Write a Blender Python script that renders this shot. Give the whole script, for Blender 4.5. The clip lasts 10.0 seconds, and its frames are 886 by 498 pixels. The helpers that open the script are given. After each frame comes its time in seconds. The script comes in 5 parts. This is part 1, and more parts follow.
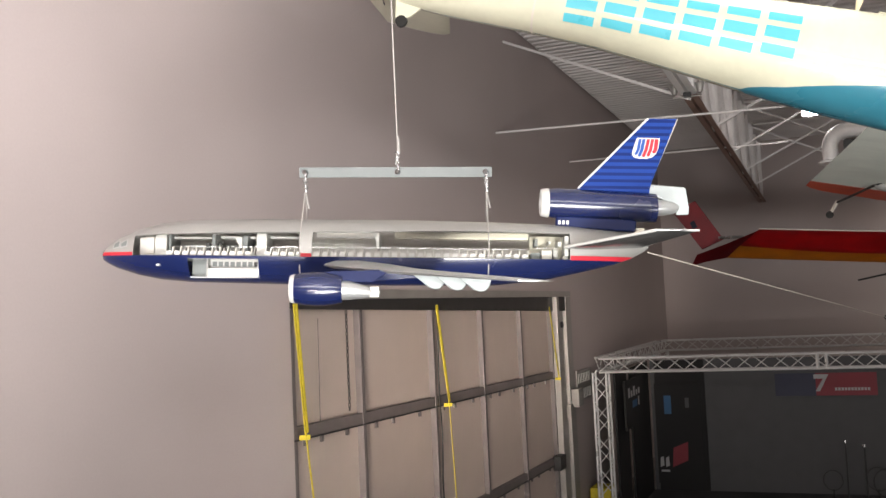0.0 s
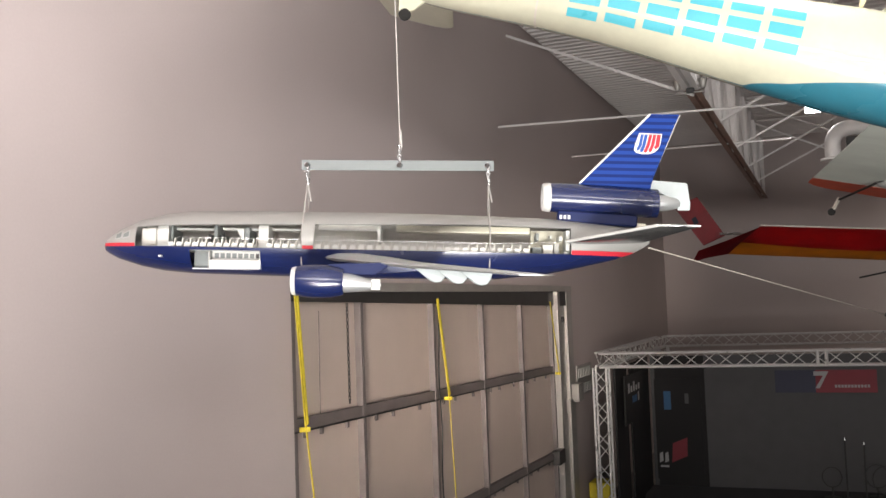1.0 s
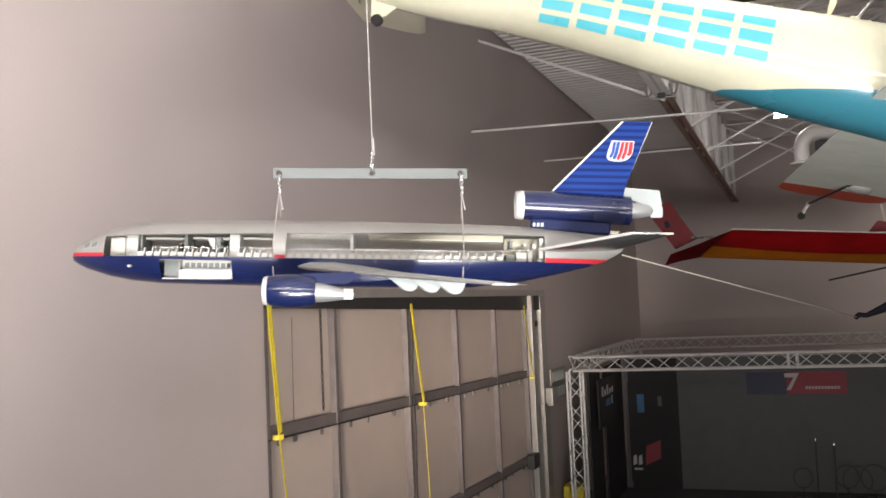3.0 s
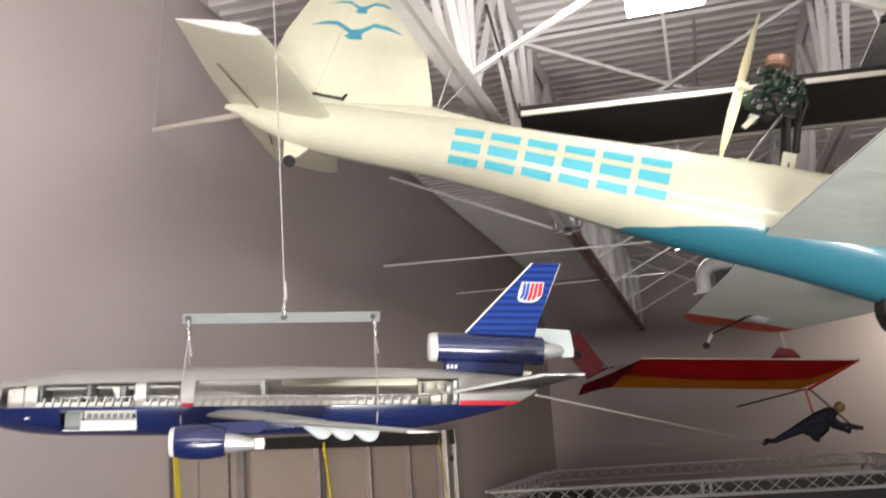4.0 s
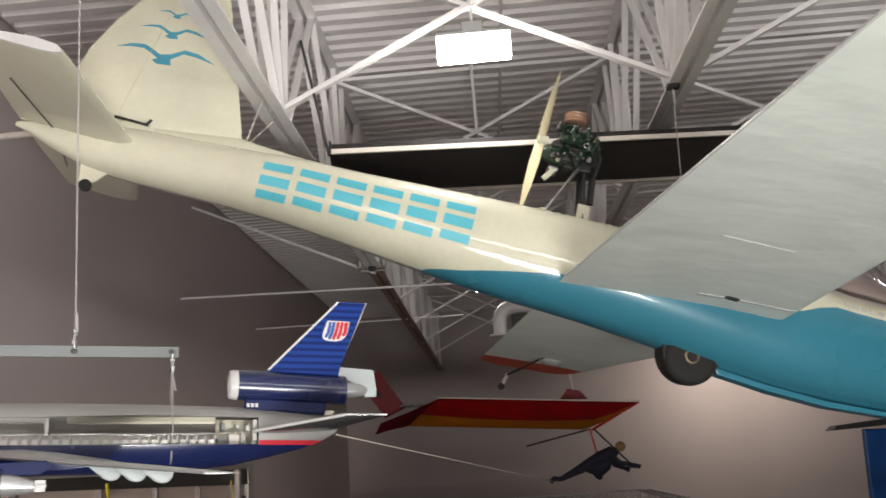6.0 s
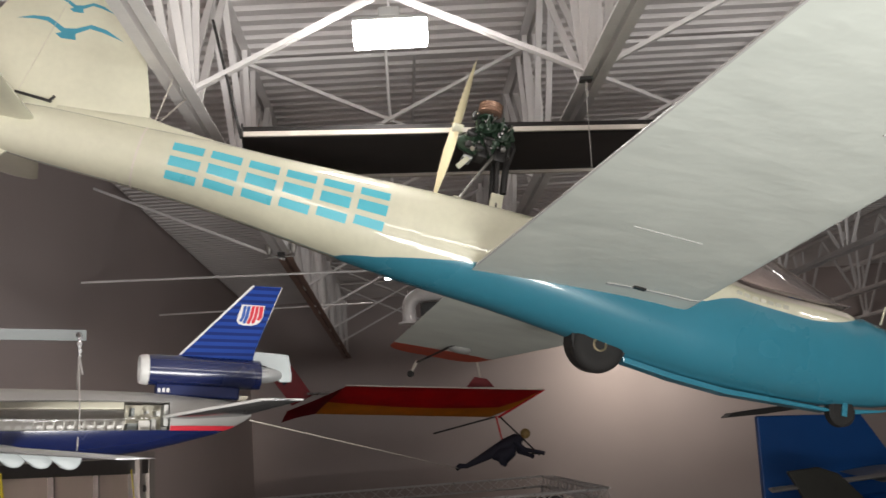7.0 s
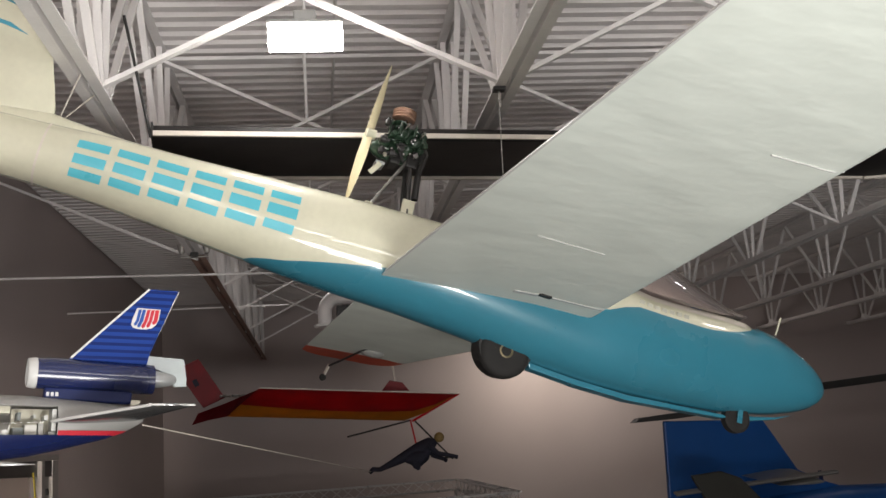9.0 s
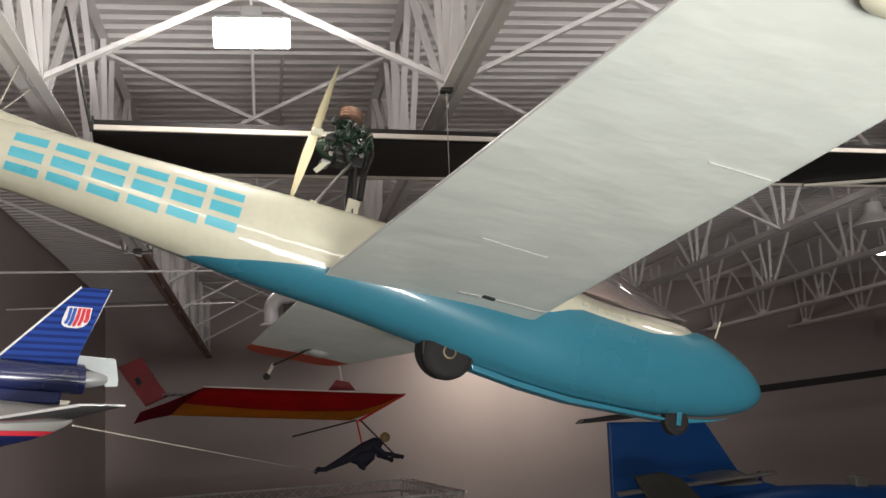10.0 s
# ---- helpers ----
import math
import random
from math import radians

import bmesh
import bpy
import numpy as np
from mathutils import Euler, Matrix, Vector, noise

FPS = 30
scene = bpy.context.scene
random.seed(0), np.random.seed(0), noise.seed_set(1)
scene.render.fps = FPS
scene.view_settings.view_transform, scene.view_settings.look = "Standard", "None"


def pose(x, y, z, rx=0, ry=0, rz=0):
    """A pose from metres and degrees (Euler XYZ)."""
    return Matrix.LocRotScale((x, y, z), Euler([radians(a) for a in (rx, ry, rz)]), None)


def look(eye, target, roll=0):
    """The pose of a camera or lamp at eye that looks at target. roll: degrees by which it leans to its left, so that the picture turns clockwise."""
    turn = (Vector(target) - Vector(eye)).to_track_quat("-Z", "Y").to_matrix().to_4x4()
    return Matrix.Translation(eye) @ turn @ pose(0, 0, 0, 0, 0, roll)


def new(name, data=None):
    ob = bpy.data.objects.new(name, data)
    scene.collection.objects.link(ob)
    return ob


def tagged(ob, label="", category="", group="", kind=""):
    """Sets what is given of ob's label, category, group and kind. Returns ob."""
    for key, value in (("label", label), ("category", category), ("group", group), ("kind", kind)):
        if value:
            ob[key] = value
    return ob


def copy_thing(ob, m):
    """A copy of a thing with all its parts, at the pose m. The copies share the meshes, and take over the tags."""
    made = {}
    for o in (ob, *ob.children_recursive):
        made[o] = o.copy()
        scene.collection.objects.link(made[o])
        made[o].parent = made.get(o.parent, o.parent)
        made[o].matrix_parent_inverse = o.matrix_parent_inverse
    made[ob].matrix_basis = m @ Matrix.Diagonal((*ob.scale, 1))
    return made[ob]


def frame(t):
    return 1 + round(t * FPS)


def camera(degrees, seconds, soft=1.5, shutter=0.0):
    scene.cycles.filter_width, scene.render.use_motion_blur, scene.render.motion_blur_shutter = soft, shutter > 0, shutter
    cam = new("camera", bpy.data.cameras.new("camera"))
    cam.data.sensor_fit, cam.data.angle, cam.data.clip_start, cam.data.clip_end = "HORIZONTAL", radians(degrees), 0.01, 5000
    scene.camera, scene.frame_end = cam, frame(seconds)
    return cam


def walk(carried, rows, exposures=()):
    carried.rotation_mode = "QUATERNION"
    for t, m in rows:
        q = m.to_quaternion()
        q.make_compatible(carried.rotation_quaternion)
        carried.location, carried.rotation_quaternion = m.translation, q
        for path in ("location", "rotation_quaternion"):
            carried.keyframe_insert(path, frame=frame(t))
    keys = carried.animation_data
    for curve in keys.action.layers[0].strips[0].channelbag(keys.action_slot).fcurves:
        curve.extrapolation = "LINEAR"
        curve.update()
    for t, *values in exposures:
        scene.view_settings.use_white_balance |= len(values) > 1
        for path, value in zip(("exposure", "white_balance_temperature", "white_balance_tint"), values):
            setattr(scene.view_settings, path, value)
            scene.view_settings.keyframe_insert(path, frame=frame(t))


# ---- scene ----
cam = camera(50.10, 10.0, soft=1.5, shutter=0.5)
PATH = [
    (0.0, pose(0.018, 0.027, 4.466, 93.75, 2.63, 21.96)),
    (0.5, pose(0.019, 0.020, 4.463, 93.58, 2.44, 21.93)),
    (1.0, pose(0.021, 0.019, 4.464, 93.38, 2.12, 22.01)),
    (1.5, pose(0.018, 0.022, 4.463, 93.24, 1.94, 21.79)),
    (2.0, pose(0.019, 0.025, 4.463, 93.10, 1.93, 21.90)),
    (2.2, pose(0.011, 0.036, 4.475, 92.86, 1.72, 21.91)),
    (3.3, pose(0.021, 0.038, 4.489, 94.55, 3.05, 19.34)),
    (3.5, pose(0.024, 0.030, 4.498, 96.30, 3.27, 18.42)),
    (4.0, pose(0.022, 0.022, 4.534, 101.17, 3.95, 15.31)),
    (4.5, pose(0.013, 0.015, 4.538, 102.50, 4.08, 13.14)),
    (5.0, pose(0.007, 0.019, 4.544, 103.15, 4.49, 10.18)),
    (5.5, pose(0.015, -0.000, 4.542, 103.21, 4.32, 6.46)),
    (6.0, pose(0.006, -0.002, 4.540, 102.57, 4.13, 3.21)),
    (6.2, pose(0.002, -0.001, 4.538, 102.41, 4.33, 2.05)),
    (7.3, pose(-0.056, 0.011, 4.529, 101.29, 4.09, -3.83)),
    (7.5, pose(-0.058, 0.001, 4.528, 101.30, 3.85, -4.68)),
    (8.0, pose(-0.050, -0.035, 4.528, 101.21, 3.70, -7.07)),
    (8.5, pose(0.009, -0.046, 4.536, 101.24, 4.35, -7.69)),
    (9.0, pose(0.058, -0.054, 4.536, 101.28, 4.14, -7.28)),
    (9.5, pose(0.101, -0.056, 4.540, 101.12, 3.98, -9.10)),
    (10.0, pose(0.115, -0.061, 4.542, 101.05, 3.90, -10.34)),
]
walk(cam, PATH, [(0.0, 0.92), (2.2, 0.9), (3.5, 0.86), (4.5, 0.5), (5.0, 0.38), (6.0, 0.17), (7.5, 0.12), (10.0, 0.15)])

# ---------------------------------------------------------------- light
world = bpy.data.worlds.new("world")
world.use_nodes = True
world.node_tree.nodes["Background"].inputs[0].default_value = (0.75, 0.85, 1.0, 1)
world.node_tree.nodes["Background"].inputs[1].default_value = 0.15
scene.world = world


def area_lamp(name, m, sx, sy, power, colour=(1, 1, 1)):
    data = bpy.data.lights.new(name, "AREA")
    data.shape, data.size, data.size_y, data.energy, data.color = "RECTANGLE", sx, sy, power, colour
    ob = new(name, data)
    ob.matrix_world = m
    return ob


# area lamps as daylight from unseen high and low glazing behind the walk
area_lamp("clerestory_daylight", look((2.0, -4.85, 6.9), (1.5, 10, 5.5)), 11.0, 0.7, 350, (1.0, 0.97, 0.95))
low = area_lamp("low_daylight", look((2.6, -4.2, 1.2), (2.3, 0.4, 5.8)), 5.0, 2.2, 620, (1.0, 0.98, 0.95))
low.data.spread = radians(120)
# two narrow fill lamps, added to brighten the west wall and its door
west = area_lamp("west_wall_fill", look((2.2, -4.85, 7.2), (-5.4, 2.4, 8.9)), 1.4, 2.8, 200, (1.0, 0.93, 0.95))
west.data.spread = radians(58)
west = area_lamp("west_door_fill", look((-0.5, -4.85, 2.4), (-5.4, 16.0, 3.7)), 1.2, 1.6, 30, (1.0, 0.86, 0.76))
west.data.spread = radians(18)
# wall washer in the lamp near the end wall
area_lamp("wall_washer", look((8.1, 32.1, 7.9), (8.3, 35.2, 4.6)), 0.6, 0.3, 130, (1.0, 0.88, 0.76))
# fill without a fixture, added to lift the right part of the end wall
area_lamp("end_wall_fill", look((8.2, 32.3, 8.0), (17.5, 35.2, 3.5)), 0.5, 0.3, 40, (1.0, 0.9, 0.82)).data.spread = radians(100)

# ---------------------------------------------------------------- materials


def material(name, colour, rough=0.6, metal=0.0, vary=0.08, scale=3.0, fine=60.0, bump=0.05, coat=0.0, spots=0.0, stretch=(1, 1, 1), dist=0.004):
    """Painted or bare surface: two scales of colour variation, fine relief."""
    mat = bpy.data.materials.new(name)
    mat.use_nodes = True
    nodes, links = mat.node_tree.nodes, mat.node_tree.links
    bsdf = nodes["Principled BSDF"]
    bsdf.inputs["Metallic"].default_value = metal
    bsdf.inputs["Coat Weight"].default_value = coat
    bsdf.inputs["Coat Roughness"].default_value = 0.04
    coord = nodes.new("ShaderNodeTexCoord")
    mapping = nodes.new("ShaderNodeMapping")
    mapping.inputs["Scale"].default_value = stretch
    links.new(coord.outputs["Object"], mapping.inputs["Vector"])
    big = nodes.new("ShaderNodeTexNoise")
    big.inputs["Scale"].default_value = scale
    big.inputs["Detail"].default_value = 5
    small = nodes.new("ShaderNodeTexNoise")
    small.inputs["Scale"].default_value = fine
    small.inputs["Detail"].default_value = 3
    links.new(mapping.outputs["Vector"], big.inputs["Vector"])
    links.new(mapping.outputs["Vector"], small.inputs["Vector"])
    add = nodes.new("ShaderNodeMath")
    add.operation = "MULTIPLY_ADD"
    add.inputs[1].default_value = 0.35
    links.new(small.outputs["Fac"], add.inputs[0])
    links.new(big.outputs["Fac"], add.inputs[2])
    ramp = nodes.new("ShaderNodeValToRGB")
    ramp.color_ramp.elements[0].position, ramp.color_ramp.elements[1].position = 0.42, 0.95
    lo = [max(0.0, c * (1 - vary - spots)) for c in colour]
    hi = [min(1.0, c * (1 + vary)) for c in colour]
    ramp.color_ramp.elements[0].color, ramp.color_ramp.elements[1].color = (*lo, 1), (*hi, 1)
    links.new(add.outputs[0], ramp.inputs["Fac"])
    links.new(ramp.outputs["Color"], bsdf.inputs["Base Color"])
    span = nodes.new("ShaderNodeMapRange")
    span.inputs["To Min"].default_value, span.inputs["To Max"].default_value = max(0.02, rough - 0.08), min(1, rough + 0.08)
    links.new(big.outputs["Fac"], span.inputs["Value"])
    links.new(span.outputs["Result"], bsdf.inputs["Roughness"])
    if bump:
        relief = nodes.new("ShaderNodeBump")
        relief.inputs["Strength"].default_value, relief.inputs["Distance"].default_value = bump, dist
        links.new(small.outputs["Fac"], relief.inputs["Height"])
        links.new(relief.outputs["Normal"], bsdf.inputs["Normal"])
    return mat


def glow(name, colour, strength):
    mat = bpy.data.materials.new(name)
    mat.use_nodes = True
    bsdf = mat.node_tree.nodes["Principled BSDF"]
    bsdf.inputs["Base Color"].default_value = (0.9, 0.9, 0.9, 1)
    bsdf.inputs["Emission Color"].default_value = (*colour, 1)
    bsdf.inputs["Emission Strength"].default_value = strength
    return mat


def clear(name, colour, rough=0.03, ior=1.45):
    mat = bpy.data.materials.new(name)
    mat.use_nodes = True
    bsdf = mat.node_tree.nodes["Principled BSDF"]
    bsdf.inputs["Base Color"].default_value = (*colour, 1)
    bsdf.inputs["Transmission Weight"].default_value = 0.85
    bsdf.inputs["Roughness"].default_value = rough
    bsdf.inputs["IOR"].default_value = ior
    return mat


WALL = material("wall_paint", (0.465, 0.405, 0.39), 0.75, vary=0.05, scale=0.35, fine=40, bump=0.06)
FLOOR = material("sealed_concrete", (0.15, 0.14, 0.13), 0.35, vary=0.15, scale=0.8, fine=30)
DECK = material("deck_paint", (0.80, 0.76, 0.745), 0.55, vary=0.07, scale=0.6, fine=25)
STEEL = material("truss_paint", (0.78, 0.755, 0.74), 0.5, vary=0.09, scale=2.0, fine=50)
RUST = material("red_oxide_steel", (0.30, 0.19, 0.15), 0.6, vary=0.15)
DOOR = material("door_skin", (0.50, 0.42, 0.37), 0.6, vary=0.06, scale=0.9, spots=0.04)
DOOR_STEEL = material("door_frame_steel", (0.145, 0.125, 0.12), 0.5, vary=0.2)
TRACK = material("track_galvanised", (0.34, 0.325, 0.30), 0.45, metal=0.4, vary=0.12)
DARK = material("black_steel", (0.02, 0.019, 0.018), 0.5, vary=0.2)
YELLOW = material("yellow_strap", (0.62, 0.50, 0.03), 0.7, vary=0.15, scale=12)
CREAM = material("cream_enamel", (0.665, 0.655, 0.50), 0.5, vary=0.06, scale=1.6, fine=20, bump=0.006, coat=0.7, spots=0.05)
CYAN = material("turquoise_enamel", (0.036, 0.205, 0.285), 0.28, vary=0.05, scale=1.2, fine=20, bump=0.006, coat=0.9)
DECAL = material("turquoise_lettering", (0.10, 0.50, 0.60), 0.3, vary=0.05)
GULL = material("faded_blue_decal", (0.06, 0.30, 0.40), 0.4, vary=0.1, scale=6)
FABRIC = material("doped_fabric", (0.70, 0.745, 0.68), 0.5, vary=0.05, scale=2.1, fine=3.6, bump=0.4, stretch=(0.8, 1.2, 1), dist=0.03, spots=0.04)
ORANGE = material("orange_tip", (0.50, 0.07, 0.03), 0.5, vary=0.2, scale=3)
RUBBER = material("tyre_rubber", (0.013, 0.012, 0.011), 0.8, vary=0.2, scale=8)
BRASS = material("hub_alloy", (0.45, 0.38, 0.24), 0.4, metal=0.8, vary=0.1)
CHROME = material("bright_metal", (0.32, 0.32, 0.32), 0.25, metal=1.0, vary=0.05)
ALU = material("aluminium", (0.68, 0.69, 0.69), 0.28, metal=0.9, vary=0.06, scale=6)
BOOTHALU = material("truss_aluminium", (0.74, 0.73, 0.72), 0.3, metal=0.45, vary=0.1, scale=4)
TAILMETAL = material("dull_silver", (0.34, 0.345, 0.35), 0.24, metal=0.9, vary=0.12, scale=9, stretch=(1, 6, 1), bump=0)
JETWING = material("polished_wing", (0.40, 0.41, 0.41), 0.36, metal=0.55, vary=0.05, bump=0)
BARPAINT = material("grey_bar_paint", (0.145, 0.16, 0.158), 0.5, vary=0.05)
ENGINE_GREEN = material("green_enamel", (0.025, 0.05, 0.03), 0.22, vary=0.25, scale=14)
STRUT = material("worn_steel_tube", (0.30, 0.29, 0.27), 0.35, metal=0.7, vary=0.25, scale=12)
COPPER = material("copper_fins", (0.40, 0.25, 0.18), 0.45, metal=0.6, vary=0.2)
PROP = material("varnished_maple", (0.74, 0.66, 0.42), 0.3, vary=0.08, scale=5, stretch=(1, 1, 0.2))
BLACKWING = material("black_doped_fabric", (0.012, 0.010, 0.009), 0.55, vary=0.2, scale=2)
WINGEDGE = material("pale_edge", (0.62, 0.57, 0.50), 0.5, vary=0.12)
NAVY = material("navy_gloss", (0.005, 0.011, 0.060), 0.25, vary=0.05, coat=0.35, bump=0)
NAVY_SATIN = material("navy_satin", (0.005, 0.011, 0.060), 0.45, vary=0.05, bump=0)
NAVY_SATIN.node_tree.nodes["Principled BSDF"].inputs["Specular IOR Level"].default_value = 0.2
SILVER = material("silver_grey_paint", (0.29, 0.285, 0.27), 0.42, metal=0.25, vary=0.05, scale=5, fine=90, coat=0.15, bump=0)
WHITE = material("white_gloss", (0.33, 0.33, 0.315), 0.4, vary=0.03, bump=0)
EDGEWHITE = material("white_tape", (0.52, 0.52, 0.50), 0.4, vary=0.04, bump=0)
SEATWHITE = material("white_seat_plastic", (0.66, 0.65, 0.63), 0.35, vary=0.03, bump=0)
FAIRING = material("pale_blue_white", (0.34, 0.375, 0.375), 0.4, vary=0.05, scale=8, bump=0)
IVORY = material("ivory_plastic", (0.58, 0.55, 0.44), 0.4, vary=0.04, bump=0)
LINER = material("cabin_liner", (0.54, 0.52, 0.485), 0.45, vary=0.1, scale=14, fine=50)
REDLINE = material("red_stripe", (0.42, 0.012, 0.025), 0.7, vary=0.04, bump=0)
BLUELOGO = material("logo_blue", (0.012, 0.06, 0.26), 0.7, vary=0.03, bump=0)
SAIL_RED = material("red_sailcloth", (0.52, 0.010, 0.014), 0.5, vary=0.2, scale=2.5, bump=0.2)
# red sailcloth again, with shade put into its colour for fins and wing end
SAIL_RED_SHADED = material("shaded_red_sailcloth", (0.17, 0.005, 0.010), 0.6, vary=0.25, scale=2.5, bump=0.2)
SAIL_GOLD = material("gold_sailcloth", (0.68, 0.27, 0.02), 0.5, vary=0.15, scale=2.5, bump=0.2)
SUIT = material("navy_overalls", (0.016, 0.016, 0.03), 0.8, vary=0.25, scale=5)
MUSTARD = material("mustard_cloth", (0.30, 0.20, 0.07), 0.7, vary=0.2, scale=8)
TAILBLUE = material("bright_blue_paint", (0.006, 0.085, 0.33), 0.35, vary=0.08, scale=1.5, coat=0.3)
OLIVE = material("dark_olive_paint", (0.035, 0.035, 0.028), 0.5, vary=0.2)
BOOTH = material("black_drape", (0.009, 0.008, 0.008), 0.8, vary=0.3, scale=2)
BOOTHWALL = material("grey_backdrop", (0.07, 0.068, 0.07), 0.7, vary=0.1)
CARPET = material("booth_carpet", (0.045, 0.044, 0.046), 0.95, vary=0.15, scale=3)
BANNER_RED = material("red_banner", (0.2, 0.014, 0.025), 0.6, vary=0.06)
BANNER_NAVY = material("navy_banner", (0.02, 0.022, 0.05), 0.6, vary=0.06)
PRINT = material("pale_print", (0.36, 0.35, 0.35), 0.6, vary=0.05)
PRINT_BLUE = material("blue_print", (0.02, 0.09, 0.2), 0.6, vary=0.1)
FAINT = material("faded_print", (0.46, 0.46, 0.38), 0.5, vary=0.1)
WIRE = material("steel_wire", (0.36, 0.34, 0.32), 0.6, metal=0.2, vary=0.1)
LAMPGLOW = glow("lamp_lens", (1.0, 0.95, 0.92), 42.0)
CANOPY = clear("tinted_acrylic", (0.62, 0.55, 0.53))

# thin acrylic sheet: clear, with a glancing gloss
ACRYLIC = bpy.data.materials.new("clear_acrylic")
ACRYLIC.use_nodes = True
_n, _l = ACRYLIC.node_tree.nodes, ACRYLIC.node_tree.links
_n.remove(_n["Principled BSDF"])
_g, _t, _m, _f = _n.new("ShaderNodeBsdfGlossy"), _n.new("ShaderNodeBsdfTransparent"), _n.new("ShaderNodeMixShader"), _n.new("ShaderNodeFresnel")
_g.inputs["Roughness"].default_value = 0.05
_t.inputs["Color"].default_value = (0.93, 0.93, 0.91, 1)
_l.new(_f.outputs[0], _m.inputs[0])
_l.new(_t.outputs[0], _m.inputs[1])
_l.new(_g.outputs[0], _m.inputs[2])
_l.new(_m.outputs[0], _n["Material Output"].inputs[0])

# striped fin: bands of two blues across its height
STRIPES = material("fin_blue", (0.02, 0.07, 0.33), 0.55, vary=0.03, bump=0)
STRIPES.node_tree.nodes["Principled BSDF"].inputs["Specular IOR Level"].default_value = 0.12
_n, _l = STRIPES.node_tree.nodes, STRIPES.node_tree.links
_w = _n.new("ShaderNodeTexWave")
_w.bands_direction = "Z"
_w.inputs["Scale"].default_value = 10.5
_c = _n.new("ShaderNodeTexCoord")
_l.new(_c.outputs["Object"], _w.inputs["Vector"])
_r = _n.new("ShaderNodeValToRGB")
_r.color_ramp.elements[0].position, _r.color_ramp.elements[1].position = 0.25, 0.6
_r.color_ramp.elements[0].color, _r.color_ramp.elements[1].color = (0.004, 0.014, 0.095, 1), (0.008, 0.034, 0.19, 1)
_l.new(_w.outputs["Color"], _r.inputs["Fac"])
_l.new(_r.outputs["Color"], _n["Principled BSDF"].inputs["Base Color"])

# ---------------------------------------------------------------- mesh helpers


def part(name, bm, mat, parent=None, label="", smooth=False, angle=40):
    """Links a bmesh as one mesh object, under parent if given."""
    bmesh.ops.recalc_face_normals(bm, faces=bm.faces)
    me = bpy.data.meshes.new(name)
    bm.to_mesh(me)
    bm.free()
    for m in mat if isinstance(mat, (list, tuple)) else (mat,):
        me.materials.append(m)
    if smooth:
        me.shade_smooth()
        me.set_sharp_from_angle(angle=radians(angle))
    ob = new(name, me)
    if parent is not None:
        ob.parent = parent
    return tagged(ob, label)


def thing(name, label, category, m=None, group="", kind=""):
    ob = new(name)
    ob.empty_display_size = 0.2
    if m is not None:
        ob.matrix_world = m
    return tagged(ob, label, category, group, kind)


def add_box(bm, lo, hi, m=None):
    vs = [bm.verts.new((x, y, z)) for x in (lo[0], hi[0]) for y in (lo[1], hi[1]) for z in (lo[2], hi[2])]
    for f in ((0, 1, 3, 2), (4, 6, 7, 5), (0, 4, 5, 1), (2, 3, 7, 6), (0, 2, 6, 4), (1, 5, 7, 3)):
        bm.faces.new([vs[i] for i in f])
    if m is not None:
        bmesh.ops.transform(bm, matrix=m, verts=vs)
    return bm


def box(lo, hi, bevel=0.0):
    bm = add_box(bmesh.new(), lo, hi)
    if bevel:
        bmesh.ops.bevel(bm, geom=bm.edges[:], offset=bevel, segments=2, profile=0.6, affect="EDGES")
    return bm


def add_bar(bm, a, b, w, h=None, sides=0):
    """A member from a to b: rectangular w x h, or round of radius w with that many sides."""
    a, b = Vector(a), Vector(b)
    d = (b - a).normalized()
    up = Vector((0, 0, 1)) if abs(d.z) < 0.95 else Vector((0, 1, 0))
    u = d.cross(up).normalized()
    v = u.cross(d)
    if sides:
        ring = [(math.cos(2 * math.pi * i / sides) * w, math.sin(2 * math.pi * i / sides) * w) for i in range(sides)]
    else:
        h = h or w
        ring = [(-w / 2, -h / 2), (w / 2, -h / 2), (w / 2, h / 2), (-w / 2, h / 2)]
    r0 = [bm.verts.new(a + u * p + v * q) for p, q in ring]
    r1 = [bm.verts.new(b + u * p + v * q) for p, q in ring]
    n = len(ring)
    for i in range(n):
        bm.faces.new((r0[i], r0[(i + 1) % n], r1[(i + 1) % n], r1[i]))
    bm.faces.new(r0[::-1]), bm.faces.new(r1)
    return bm


def bar(a, b, w, h=None, sides=0):
    return add_bar(bmesh.new(), a, b, w, h, sides)


def add_loft(bm, rings, closed=True, caps=True, mats=None):
    """Skins rings of equal length. mats(i, j): material slot of the face after ring i, point j; None leaves a hole."""
    rows = [[bm.verts.new(p) for p in r] for r in rings]
    n = len(rows[0])
    for i in range(len(rows) - 1):
        for j in range(n if closed else n - 1):
            k = mats(i, j) if mats else 0
            if k is None:
                continue
            f = bm.faces.new((rows[i][j], rows[i][(j + 1) % n], rows[i + 1][(j + 1) % n], rows[i + 1][j]))
            f.material_index = k
    if caps and closed:
        bm.faces.new(rows[0][::-1]), bm.faces.new(rows[-1])
    return bm


def turned(profile, axis="x", n=28, centre=(0, 0, 0)):
    """A body of revolution: profile rows of (along, radius)."""
    rings = []
    for s, r in profile:
        ring = []
        for k in range(n):
            p, q = r * math.cos(2 * math.pi * k / n), r * math.sin(2 * math.pi * k / n)
            v = {"x": (s, p, q), "y": (p, s, q), "z": (p, q, s)}[axis]
            ring.append(Vector(v) + Vector(centre))
        rings.append(ring)
    return add_loft(bmesh.new(), rings)


